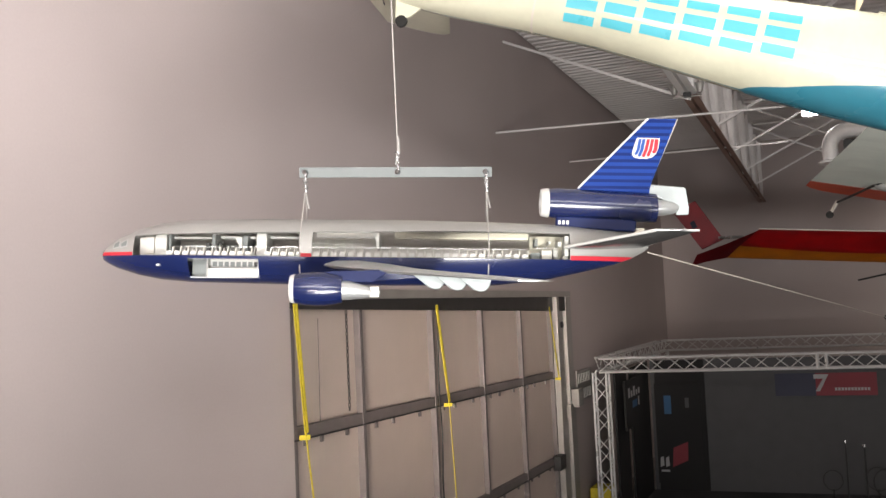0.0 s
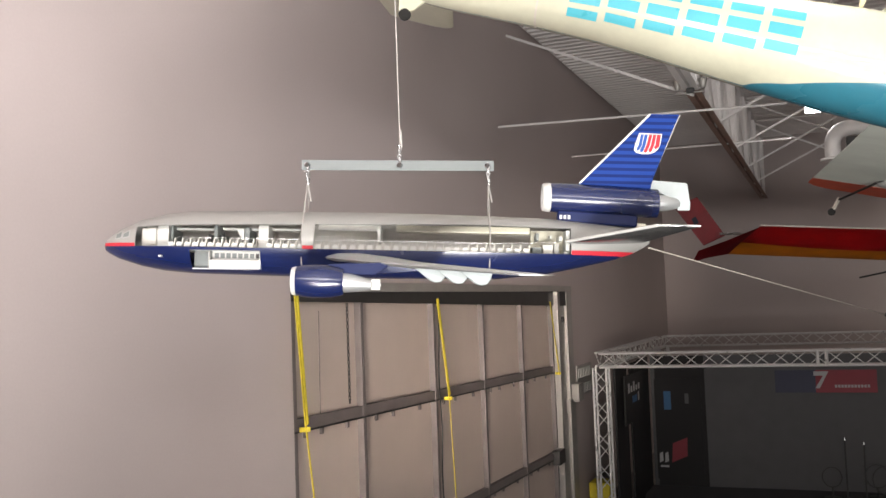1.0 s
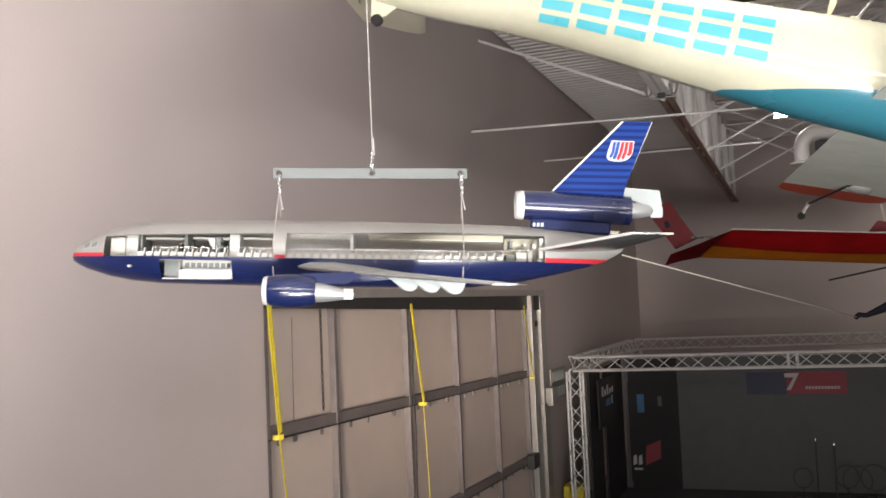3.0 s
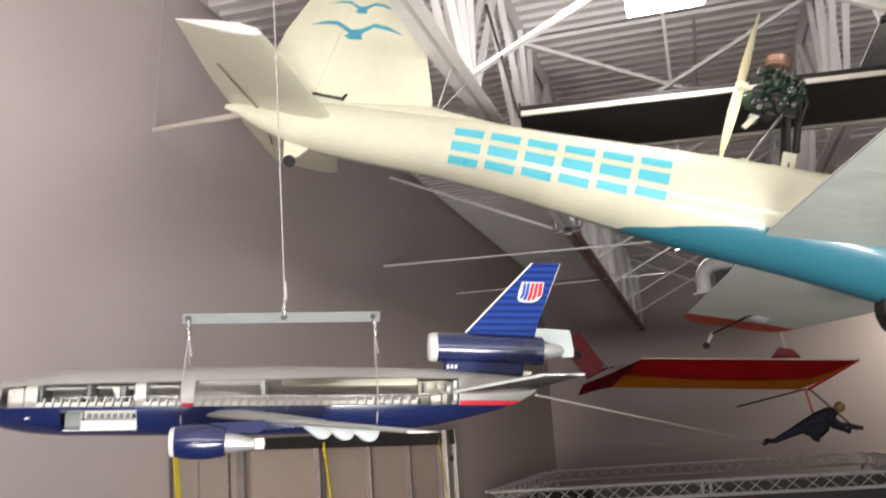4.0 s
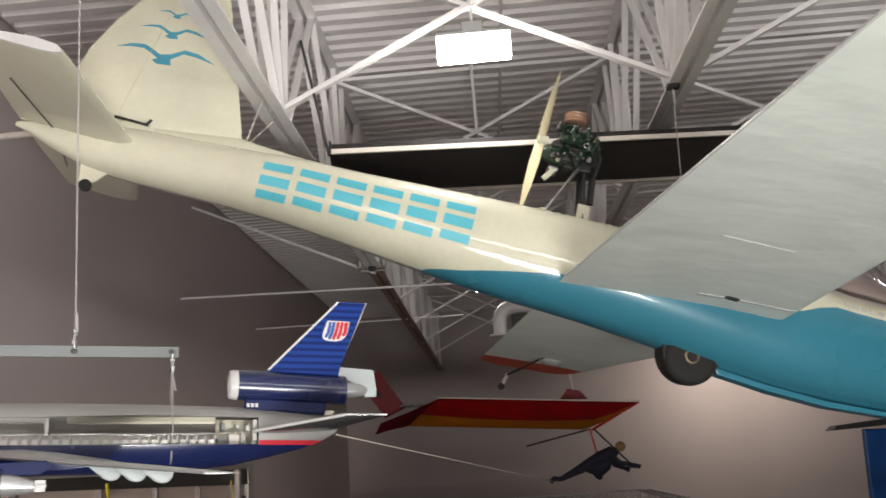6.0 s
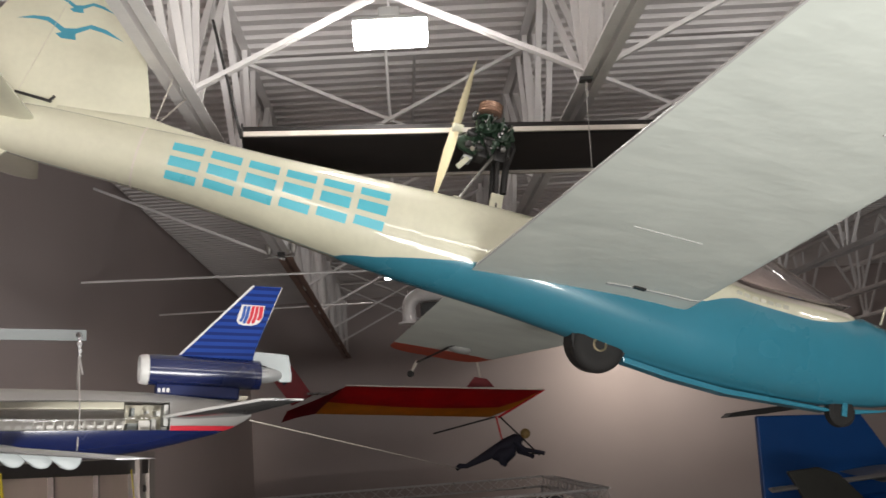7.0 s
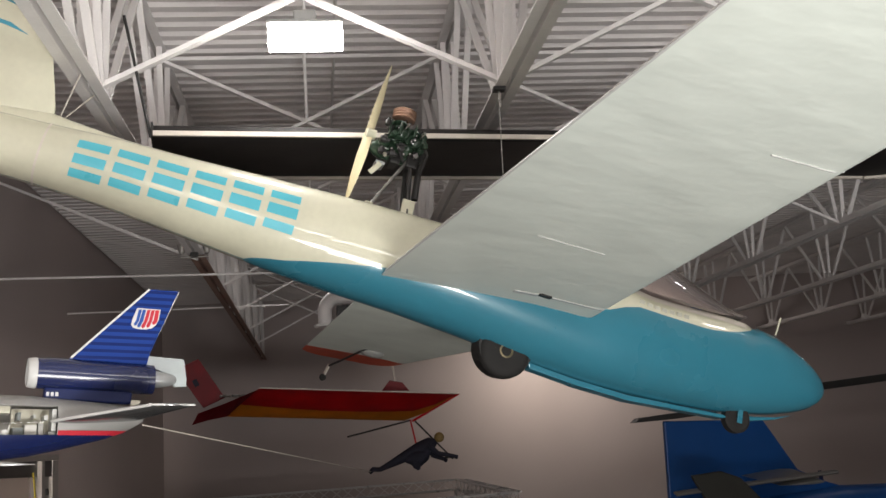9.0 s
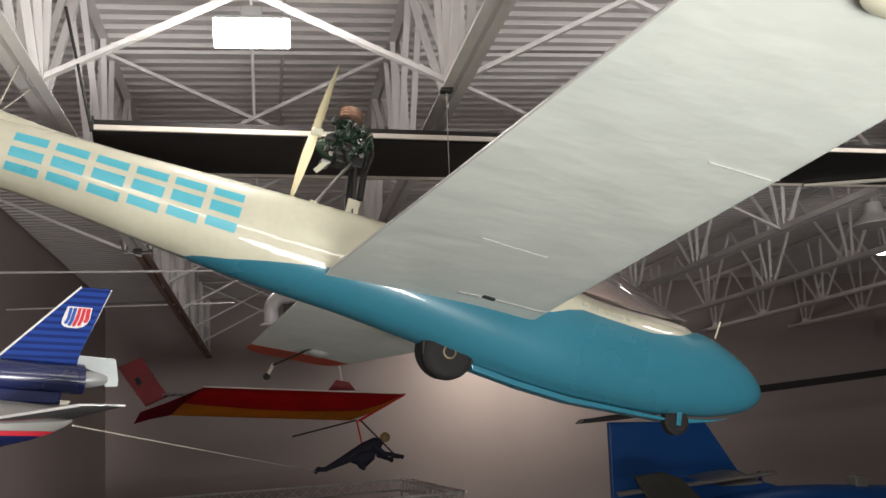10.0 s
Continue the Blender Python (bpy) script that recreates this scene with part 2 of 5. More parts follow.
def slab(outline, thick, plane="xz", at=0.0, bevel=0.0):
    """A flat plate from an outline, of a thickness across its plane."""
    bm = bmesh.new()
    rows = []
    for off in (at - thick / 2, at + thick / 2):
        rows.append([bm.verts.new({"xz": (p, off, q), "xy": (p, q, off), "yz": (off, p, q)}[plane]) for p, q in outline])
    n = len(outline)
    bm.faces.new(rows[0]), bm.faces.new(rows[1][::-1])
    for i in range(n):
        bm.faces.new((rows[0][i], rows[0][(i + 1) % n], rows[1][(i + 1) % n], rows[1][i]))
    if bevel:
        bmesh.ops.bevel(bm, geom=bm.edges[:], offset=bevel, segments=2, profile=0.5, affect="EDGES")
    return bm


def lerp(table, x, col=1):
    return float(np.interp(x, [r[0] for r in table], [r[col] for r in table]))


def smooth_table(table, x, col):
    """Monotone-looking interpolation: linear values eased by a narrow mean."""
    return sum(lerp(table, x + d, col) * w for d, w in ((-0.12, 0.25), (0, 0.5), (0.12, 0.25)))


# ---------------------------------------------------------------- the hall
X0, X1, Y0, Y1, ZF, ZD = -5.4, 25.0, -5.0, 35.2, -0.5, 9.92

tagged(part("floor", box((X0 - 0.3, Y0 - 0.3, ZF - 0.2), (X1 + 0.3, Y1 + 0.3, ZF)), FLOOR), "grey sealed concrete hall floor", "floor", kind="structure")

DY0, DY1, DZ1 = 9.0, 21.2, 4.785  # hangar door opening in the west wall
wall_west = bmesh.new()
add_box(wall_west, (X0 - 0.3, Y0 - 0.3, ZF), (X0, DY0, ZD + 0.3))
add_box(wall_west, (X0 - 0.3, DY1, ZF), (X0, Y1 + 0.3, ZD + 0.3))
add_box(wall_west, (X0 - 0.3, DY0, DZ1), (X0, DY1, ZD + 0.3))
tagged(part("wall_west", wall_west, WALL), "warm grey painted wall with a hangar door", "wall", kind="structure")
tagged(part("wall_north", box((X0, Y1, ZF), (X1, Y1 + 0.3, ZD + 0.3)), WALL), "warm grey painted end wall of the hall", "wall", kind="structure")
tagged(part("wall_east", box((X1, Y0 - 0.3, ZF), (X1 + 0.3, Y1 + 0.3, ZD + 0.3)), WALL), "warm grey painted side wall", "wall", kind="structure")
tagged(part("wall_south", box((X0, Y0 - 0.3, ZF), (X1, Y0, ZD + 0.3)), WALL), "warm grey painted wall behind the walkway", "wall", kind="structure")

# ribbed roof deck: ribs run from wall to wall
ceiling = add_box(bmesh.new(), (X0 - 0.3, Y0 - 0.3, ZD + 0.09), (X1 + 0.3, Y1 + 0.3, ZD + 0.25))
y = Y0
while y < Y1 - 0.2:
    ring0 = [(X0 + 0.10, y + p, ZD + q) for p, q in ((0, 0.095), (0.035, 0.0), (0.175, 0.0), (0.21, 0.095))]
    ring1 = [(X1, q[1], q[2]) for q in ring0]
    add_loft(ceiling, [ring0, ring1])
    y += 0.28
tagged(part("ceiling", ceiling, DECK), "pale grey ribbed steel roof deck", "ceiling", kind="structure")

# roof trusses along the hall
ZB, ZT, STEP, NODE0 = 7.8, 9.72, 3.65, 8.4
TRUSS_X = [-1.82 + 3.82 * k for k in range(7)]
NODES = [NODE0 + STEP * k for k in range(-4, 8)]


def roof_truss(x):
    t = thing("roof_truss", "pale grey painted steel roof truss under the deck", "truss", pose(x, 0, 0), group="roof trusses", kind="structure")
    for name, z, w, g in (("bottom_chord", ZB, 0.10, 0.05), ("top_chord", ZT, 0.11, 0.05)):
        bm = bmesh.new()
        for s in (-1, 1):  # two angles back to back with a gap
            xa = s * (g / 2 + w / 2)
            xb = s * (g / 2 + 0.006)
            for k, (ya, yb) in enumerate(((Y0, 15.7), (15.7, Y1))):
                n0 = len(bm.faces)
                add_box(bm, (xa - w / 2, ya, z - 0.008), (xa + w / 2, yb, z + 0.008))
                add_box(bm, (xb - 0.006, ya, z + 0.0085), (xb + 0.006, yb, z + 0.12))
                bm.faces.ensure_lookup_table()
                for f in bm.faces[n0:]:
                    f.material_index = 1 if k and x < 0 and z == ZB else 0
        part(name, bm, (STEEL, RUST), t)
    for yn in NODES:
        if not Y0 < yn < Y1 - 0.3:
            continue
        web = bmesh.new()
        for dx in (-0.07, 0.07) if x < 5 else (0.0,):
            for dy in (-0.16, 0.16):
                add_bar(web, (dx, yn + dy * 0.5, ZB + 0.02), (dx, yn + dy * 2.2, ZT), 0.07, 0.03)
        part("web_post", web, STEEL, t)
        for s in (-1, 1):
            yt = yn + s * STEP / 2
            if Y0 < yt < Y1:
                web = bmesh.new()
                for dx in (-0.07, 0.07) if x < 5 else (0.0,):
                    add_bar(web, (dx, yn + s * 0.2, ZB + 0.03), (dx, yt, ZT), 0.075, 0.035)
                part("web_diagonal", web, STEEL, t)
        part("gusset", slab([(yn - 0.28, ZB + 0.13), (yn - 0.2, ZB - 0.0), (yn + 0.2, ZB - 0.0), (yn + 0.28, ZB + 0.13), (yn + 0.12, ZB + 0.26), (yn - 0.12, ZB + 0.26)], 0.012, "yz"), STEEL, t)
    return t


for x in TRUSS_X:
    roof_truss(x)

# cross bracing between neighbouring trusses, at the nodes
for k in range(3):
    xa, xb = TRUSS_X[k] + 0.02, TRUSS_X[k + 1] - 0.02
    for yn in NODES[2:11:1 if k < 2 else 2]:
        if yn > Y1 - 0.5:
            continue
        b = thing("cross_brace", "pale grey steel cross brace between roof trusses", "brace", pose(0, yn, 0), group="cross braces", kind="structure")
        for s, (za, zb) in enumerate(((ZB + 0.05, ZT - 0.03), (ZT - 0.03, ZB + 0.05))):
            o = 0.05 * (s - 0.5)
            part("brace_rod", bar((xa, o, za), (xb, o, zb), 0.075, 0.045), STEEL, b)
        part("top_strut", bar((xa, 0.12, ZT + 0.02), (xb, 0.12, ZT + 0.02), 0.05), STEEL, b)
for yn in NODES[4:9]:
    tagged(part("brace_hanger", bar((0.09, yn, 8.79), (0.09, yn, ZD + 0.01), 0.022, sides=8), STEEL), "thin grey hanger rod from deck to cross brace", "rod", group="brace hangers", kind="structure")
tagged(part("conduit", bar((0.5, Y0 + 0.1, ZD - 0.02), (0.5, Y1 - 0.1, ZD - 0.02), 0.02, sides=8), STEEL), "thin grey conduit under the roof deck", "conduit", kind="structure")
tagged(part("wall_brace", bar((X0 + 0.005, 17.2, 9.58), (TRUSS_X[0], NODES[6] + 0.1, ZB - 0.06), 0.085, 0.045), STEEL), "pale grey steel brace from wall to truss", "brace", kind="structure")
# thin ties from the wall to the first truss
for yn, za, zb, xb in ((16.45, 7.69, 7.55, -0.4), (21.9, 7.86, 7.80, -0.5)):
    tagged(part("tie_rod", bar((X0 + 0.01, yn, za), (xb, yn - 0.05, zb), 0.02, sides=8), STEEL), "thin grey tie rod between wall and truss", "rod", kind="structure")

# hangar door
door = thing("door_1", "closed beige sectional hangar door with dark steel framing", "door", pose(X0, 0, 0), kind="structure")
RAILS = [ZF, 1.33, 3.115, 4.51]
SAG = lambda yv: -0.018 * (yv - 14.3)  # the old door hangs a little out of level
MULL = [9.05, 10.72, 13.08, 15.26, 17.46, 19.62]
for i in range(len(MULL) - 1):
    ya, yb = MULL[i] + 0.03, MULL[i + 1] - 0.03
    for j in range(3):
        z0, z1 = RAILS[j] + 0.02, RAILS[j + 1] - 0.02
        part("panel", slab([(ya, z0 + (SAG(ya) if j else 0)), (yb, z0 + (SAG(yb) if j else 0)), (yb, z1 + SAG(yb)), (ya, z1 + SAG(ya))], 0.06, "yz", -0.13, 0.008), DOOR, door)
for yv in MULL:
    part("mullion", box((-0.1, yv - 0.042, ZF), (-0.01, yv + 0.042, 4.5 + SAG(yv)), 0.006), DOOR_STEEL, door)
for zr in RAILS[1:3]:
    part("rail", bar((-0.06, 9.0, zr + SAG(9.0)), (-0.06, 19.66, zr + SAG(19.66)), 0.08, 0.13), DOOR_STEEL, door)
    part("rail_flange", bar((-0.012, 9.0, zr - 0.075 + SAG(9.0)), (-0.012, 19.66, zr - 0.075 + SAG(19.66)), 0.012, 0.02), DARK, door)
    for i in range(len(MULL) - 1):
        for f in (0.2, 0.42, 0.8):
            yb = MULL[i] + f * (MULL[i + 1] - MULL[i])
            zb = zr + SAG(yb)
            part("hinge", box((-0.1, yb - 0.03, zb - 0.17), (-0.07, yb + 0.03, zb - 0.10), 0.004), DOOR_STEEL, door)
part("header", slab([(9.0, 4.47 + SAG(9.0)), (20.74, 4.46 + SAG(20.74)), (20.74, 4.664), (9.0, 4.664)], 0.14, "yz", -0.06, 0.004), DARK, door)
part("lintel", box((-0.2, 9.0, 4.665), (0.03, 21.2, 4.785), 0.006), TRACK, door)
part("panel_seam", bar((-0.097, 9.75, 3.25), (-0.1, 9.78, 4.45), 0.01, 0.01), DOOR_STEEL, door)
for ya, yb, xa in ((19.70, 19.82, 0.10), (20.0, 20.12, 0.04), (20.75, 21.2, 0.02)):
    part("track", box((-0.2, ya, ZF), (xa, yb, 4.66), 0.01), TRACK, door)
part("side_plate", box((-0.2, 19.83, ZF), (-0.05, 20.74, 4.655), 0.006), TRACK, door)
part("roller", turned([(-0.03, 0.03), (-0.02, 0.07), (0.02, 0.07), (0.03, 0.03)], "x", 16, (0.02, 20.35, 4.05)), DARK, door)
part("junction_box", box((0.03, 20.35, 2.0), (0.12, 20.6, 2.3), 0.01), TRACK, door)
part("conduit", bar((0.02, 19.92, ZF), (0.02, 19.92, 4.5), 0.02, sides=8), DARK, door)
part("lower_box", box((-0.05, 19.3, 1.05), (0.12, 19.75, 1.35), 0.02), DARK, door)
part("lock_box", box((0.03, 20.8, 2.2), (0.2, 21.25, 2.6), 0.02), TRACK, door)

for ya, za, yb, zb, zc, yc in ((8.86, 4.62, 9.05, 3.2, 0.8, 9.45), (12.85, 4.56, 13.25, 3.1, 1.3, 13.4), (18.95, 4.45, 19.5, 2.97, 2.9, 19.5)):
    strap = bmesh.new()
    add_bar(strap, (X0 + 0.14, ya, za), (X0 + 0.12, yb, zb), 0.010, 0.035)
    add_bar(strap, (X0 + 0.13, ya + 0.07, za), (X0 + 0.11, yb + 0.06, zb + 0.02), 0.010, 0.03)
    add_bar(strap, (X0 + 0.12, yb, zb), (X0 + 0.12, yc, zc), 0.008, 0.025)
    add_bar(strap, (X0 + 0.05, yb - 0.02, zb - 0.03), (X0 + 0.14, yb + 0.05, zb - 0.03), 0.05)
    tagged(part("lift_strap", strap, YELLOW), "yellow webbing lift strap on the hangar door", "strap", group="lift straps")
chain = bmesh.new()
for k in range(28):
    z = 4.5 - k * 0.042
    m = pose(X0 + 0.12, 10.08, z, 0, 0, 90 * (k % 2))
    for px, pz, wx, wz in ((-0.011, 0, 0.004, 0.025), (0.011, 0, 0.004, 0.025), (0, 0.023, 0.014, 0.004), (0, -0.023, 0.014, 0.004)):
        add_box(chain, (px - wx, -0.004, pz - wz), (px + wx, 0.004, pz + wz), m)
tagged(part("chain", chain, DARK), "hanging dark steel pull chain at the door", "chain")
cord = bmesh.new()
pts = [(X0 + 0.03, 13.12 + 0.03 * math.sin(k * 1.3), 4.45 - 0.3 * k) for k in range(16)]
for p, q in zip(pts, pts[1:]):
    add_bar(cord, p, q, 0.012, sides=6)
tagged(part("door_cord", cord, DARK), "loose black cord hanging on the hangar door", "cord")
louvre = thing("louvre", "small white slotted wall louvre beside the door", "louvre", pose(X0, 21.9, 2.6))
part("frame", box((0, -0.5, -0.35), (0.03, 0.9, 0.35), 0.006), TRACK, louvre)
for r in range(2):
    for k in range(8):
        part("slat", box((0.031, -0.42 + k * 0.16, 0.06 - r * 0.36), (0.05, -0.34 + k * 0.16, 0.28 - r * 0.36)), WHITE, louvre)


# ceiling luminaires
def high_bay(m, k=1.0, group="ceiling lamps"):
    t = thing("high_bay_lamp", "lit white box-shaped high bay lamp hung from a truss", "lamp", m, group=group)
    part("housing", box((-0.34 * k, -0.11 * k, -0.03), (0.34 * k, 0.11 * k, 0.0), 0.008), WHITE, t)
    part("lens", box((-0.335 * k, -0.105 * k, -0.03 - 0.2 * k), (0.335 * k, 0.105 * k, -0.031), 0.012), LAMPGLOW, t, "glowing prismatic lens")
    part("ballast", box((-0.1 * k, -0.1 * k, 0.0), (0.1 * k, 0.1 * k, 0.1), 0.02), WHITE, t)
    part("stem", bar((0, 0, 0.1), (0, 0, 1.66), 0.012, sides=8), STEEL, t)
    return t


lamp0 = high_bay(pose(0.1, 8.1, 8.33))
for x, y in ((7.7, 8.1), (0.1, -3.0), (7.7, -3.0)):
    copy_thing(lamp0, pose(x, y, 8.33))
lamp1 = high_bay(pose(0.02, 20.8, 8.28), 0.58)
for x, y in ((15.2, 20.6), (7.7, 32.4)):
    copy_thing(lamp1, pose(x, y, 8.3))

# small twin floodlights clamped under the trusses
for x, yv in ((TRUSS_X[0], NODES[6] - 0.2), (TRUSS_X[3], NODES[5] + 0.4)):
    fl = thing("twin_floodlight", "small unlit twin floodlight clamped under a truss", "floodlight", pose(x, yv, ZB - 0.01), group="twin floodlights")
    part("clamp", box((-0.06, -0.05, -0.08), (0.06, 0.05, 0.0), 0.01), DARK, fl)
    part("arm", bar((-0.22, 0, -0.07), (0.22, 0, -0.07), 0.015, sides=8), TRACK, fl)
    for s in (-1, 1):
        part("head", turned([(-0.1, 0.03), (-0.06, 0.05), (0.05, 0.075), (0.06, 0.07)], "z", 16, (s * 0.2, 0, -0.02 + 0.1)), TRACK, fl, smooth=True)

dome_lamp = thing("dome_pendant", "unlit grey dome pendant hung from the roof", "lamp", pose(11.8, 16.0, 8.05))
part("shade", turned([(-0.12, 0.42), (-0.1, 0.43), (0.0, 0.33), (0.12, 0.2), (0.2, 0.17), (0.32, 0.15), (0.34, 0.05)], "z", 24), STEEL, dome_lamp, smooth=True)
part("stem", bar((0, 0, 0.33), (0, 0, 1.9), 0.015, sides=8), STEEL, dome_lamp)

# duct elbow and boxy vent under the roof at the far end
duct = thing("duct_elbow", "grey painted duct elbow under the roof", "duct", pose(0.2, 20.2, 7.3))
rings = []
for k in range(9):
    a = radians(90 * k / 8)
    c = Vector((0.4 - 0.3 * math.cos(a), 0, 0.05 + 0.3 * math.sin(a)))
    d = Vector((math.sin(a), 0, math.cos(a)))
    u = Vector((0, 1, 0)).cross(d)
    rings.append([c + (u * math.cos(q) + Vector((0, 1, 0)) * math.sin(q)) * 0.15 for q in [2 * math.pi * i / 16 for i in range(16)]])
rings.insert(0, [p - Vector((0, 0, 0.3)) for p in rings[0]])
rings.append([p + Vector((0.6, 0, 0)) for p in rings[-1]])
part("pipe", add_loft(bmesh.new(), rings), STEEL, duct, smooth=True)
part("flange", turned([(-0.27, 0.24), (-0.23, 0.24), (-0.21, 0.17)], "z", 20, (0.1, 0, 0)), STEEL, duct)
part("vent_box", box((0.35, -0.25, -0.15), (0.85, 0.25, 0.15), 0.02), DARK, duct)
part("hanger", bar((0.8, 0, 0.3), (0.8, 0, 2.66), 0.012, sides=6), STEEL, duct)

# ---------------------------------------------------------------- jet airliner cutaway model
JET = Matrix.Translation((-1.738, 3.838, 4.735)) @ Matrix.Rotation(math.atan2(0.37469, 0.92715), 4, "Z") @ Matrix.Rotation(math.atan(0.057), 4, "Y")
jet = thing("model_airliner", "cutaway three-engined airliner model, silver over navy, hung on cables", "model aircraft", JET)
JST = [(-1.290, -0.028, -0.036), (-1.283, -0.008, -0.05), (-1.262, 0.016, -0.064), (-1.22, 0.046, -0.084), (-1.127, 0.09, -0.112), (-1.02, 0.118, -0.132), (-0.9, 0.134, -0.141), (-0.55, 0.141, -0.146),
       (0.0, 0.144, -0.148), (0.45, 0.138, -0.142), (0.67, 0.132, -0.114), (0.80, 0.122, -0.086), (0.964, 0.106, -0.046), (1.04, 0.094, -0.02), (1.10, 0.07, 0.012), (1.125, 0.045, 0.028)]
CUTS = ((-1.125, -0.397), (-0.346, 0.765))  # the two glazed cabin openings
HOLD = (-0.88, -0.577)
JX = sorted(set([r[0] for r in JST] + [-1.125, -1.115, -0.397, -0.346, 0.765, -0.88, -0.577, -1.19, -0.75, -0.2, 0.2, 0.33, 0.57, 0.73, 1.005, 1.075]))
PAINT_Z, NA0, NB0, NC0 = -0.03, 4, 3, 9


def jet_deg(x, z):
    """Angle of the near skin at a height: 180 at mid height, 90 on top, 270 at the keel."""
    top, bot = lerp(JST, x, 1), lerp(JST, x, 2)
    s = (z - (top + bot) / 2) / ((top - bot) / 2)
    return 180 - math.degrees(math.asin(max(-0.985, min(0.985, s))))


def jet_point(x, deg, k=1.0):
    top, bot = lerp(JST, x, 1), lerp(JST, x, 2)
    c, h = (top + bot) / 2, (top - bot) / 2
    return Vector((x, min(h, 0.142) * k * math.cos(radians(deg)), c + h * k * math.sin(radians(deg))))


def sill_z(x):
    return lerp([(-1.13, 0.056), (-1.0, 0.064), (-0.7, 0.072), (0.0, 0.085), (0.4, 0.092), (0.77, 0.086)], x)


def jet_angles(x):
    """Ring of angles with points on the sill, the paint line and the hold's edges."""
    p, s = jet_deg(x, PAINT_Z), jet_deg(x, sill_z(x))
    h0, h1 = jet_deg(x, -0.043), jet_deg(x, -0.119)
    far = 540 - p  # the paint line on the far side
    out = [s + (p - s) * k / NA0 for k in range(NA0)]
    out += [p + (h0 - p) * k for k in (0, 1)]
    out += [h0 + (h1 - h0) * k / NB0 for k in range(1, NB0 + 1)]
    out += [h1 + (far - h1) * k / NC0 for k in range(1, NC0 + 1)]
    return out + [far + (s + 360 - far) * k / 16 for k in range(1, 16)]


JANG = {x: jet_angles(x) for x in JX}
NAVY_J = range(NA0, NA0 + 1 + NB0 + NC0)


def in_cut(x):
    return any(a < x < b for a, b in CUTS)


def jet_skin(i, j):
    x = (JX[i] + JX[i + 1]) / 2
    if j < NA0 and in_cut(x):
        return None
    if NA0 + 1 <= j < NA0 + 1 + NB0 and HOLD[0] < x < HOLD[1]:
        return None
    return 1 if j in NAVY_J else 0


rings = [[jet_point(x, d) for d in JANG[x]] for x in JX]
part("fuselage", add_loft(bmesh.new(), rings, mats=jet_skin), (SILVER, NAVY), jet, smooth=True, angle=60)
XI = [x for x in JX if -1.126 < x < 0.766]
LIN = lambda i, j: None if jet_skin(JX.index(XI[i]), j) is None or NA0 < j < NA0 + 1 + NB0 + NC0 else 0
part("cabin_liner", add_loft(bmesh.new(), [[jet_point(x, d, 0.95) for d in JANG[x]] for x in XI], caps=False, mats=LIN), LINER, jet, smooth=True)
# edges of the openings: the thickness of the skin
for a, b in CUTS:
    xs = [x for x in JX if a <= x <= b]
    for name, jj, mt in (("opening_edge", 0, SILVER), ("opening_sill", NA0, NAVY)):
        part(name, add_loft(bmesh.new(), [[jet_point(x, JANG[x][jj], k) for k in (1.004, 0.948)] for x in xs], closed=False, caps=False), mt, jet)
    for x in (a, b):
        part("opening_jamb", add_loft(bmesh.new(), [[jet_point(x, JANG[x][jj], k) for k in (1.004, 0.948)] for jj in range(NA0 + 1)], closed=False, caps=False), EDGEWHITE if x > 0 else SILVER, jet)
    pane = part("cabin_glazing", add_loft(bmesh.new(), [[jet_point(x, JANG[x][jj], 0.992) for jj in range(NA0 + 1)] for x in xs], closed=False, caps=False), ACRYLIC, jet, "clear acrylic cabin glazing", smooth=True)
    pane.visible_shadow = False
part("cabin_floor", box((-0.93, -0.117, -0.043), (0.45, 0.117, -0.037)), EDGEWHITE, jet)
part("cabin_floor", box((-1.12, -0.088, -0.043), (-0.93, 0.088, -0.037)), EDGEWHITE, jet)
part("cabin_floor", box((0.45, -0.10, -0.043), (0.62, 0.10, -0.037)), LINER, jet)
part("cabin_floor", box((0.62, -0.074, -0.043), (0.755, 0.074, -0.037)), LINER, jet)
# cargo hold: grey end bay, then a white bay with a row of small windows
part("hold_floor", box((-0.88, -0.075, -0.124), (-0.577, 0.08, -0.119)), EDGEWHITE, jet)
part("hold_wall", box((-0.80, -0.052, -0.119), (-0.577, -0.045, -0.043)), EDGEWHITE, jet)
part("hold_bay", box((-0.88, -0.045, -0.119), (-0.80, -0.04, -0.043)), BARPAINT, jet)
part("hold_post", box((-0.806, -0.1, -0.119), (-0.80, -0.045, -0.043)), SILVER, jet)
part("hold_side", box((-0.582, -0.115, -0.119), (-0.577, -0.03, -0.043)), EDGEWHITE, jet)
for k in range(8):
    part("hold_window", box((-0.79 + k * 0.0258, -0.0535, -0.073), (-0.771 + k * 0.0258, -0.052, -0.052)), BARPAINT if k < 7 else DARK, jet)
part("hold_sill", box((-0.80, -0.098, -0.121), (-0.580, -0.088, -0.083), 0.002), EDGEWHITE, jet)
for a, b in ((-1.288, -1.127), (-0.395, -0.348), (0.767, 1.055)):  # red line where the skin is closed
    xs = sorted(set([a, b] + [x for x in JX if a < x < b]))
    rows = []
    for q in xs:
        hi = -0.012 if q > 0.7 else -0.016
        rows.append([jet_point(q, jet_deg(q, z), 1.012) for z in (-0.0305, (hi - 0.03) / 2, hi)])
    part("red_stripe", add_loft(bmesh.new(), rows, closed=False, caps=False), REDLINE, jet, smooth=True)
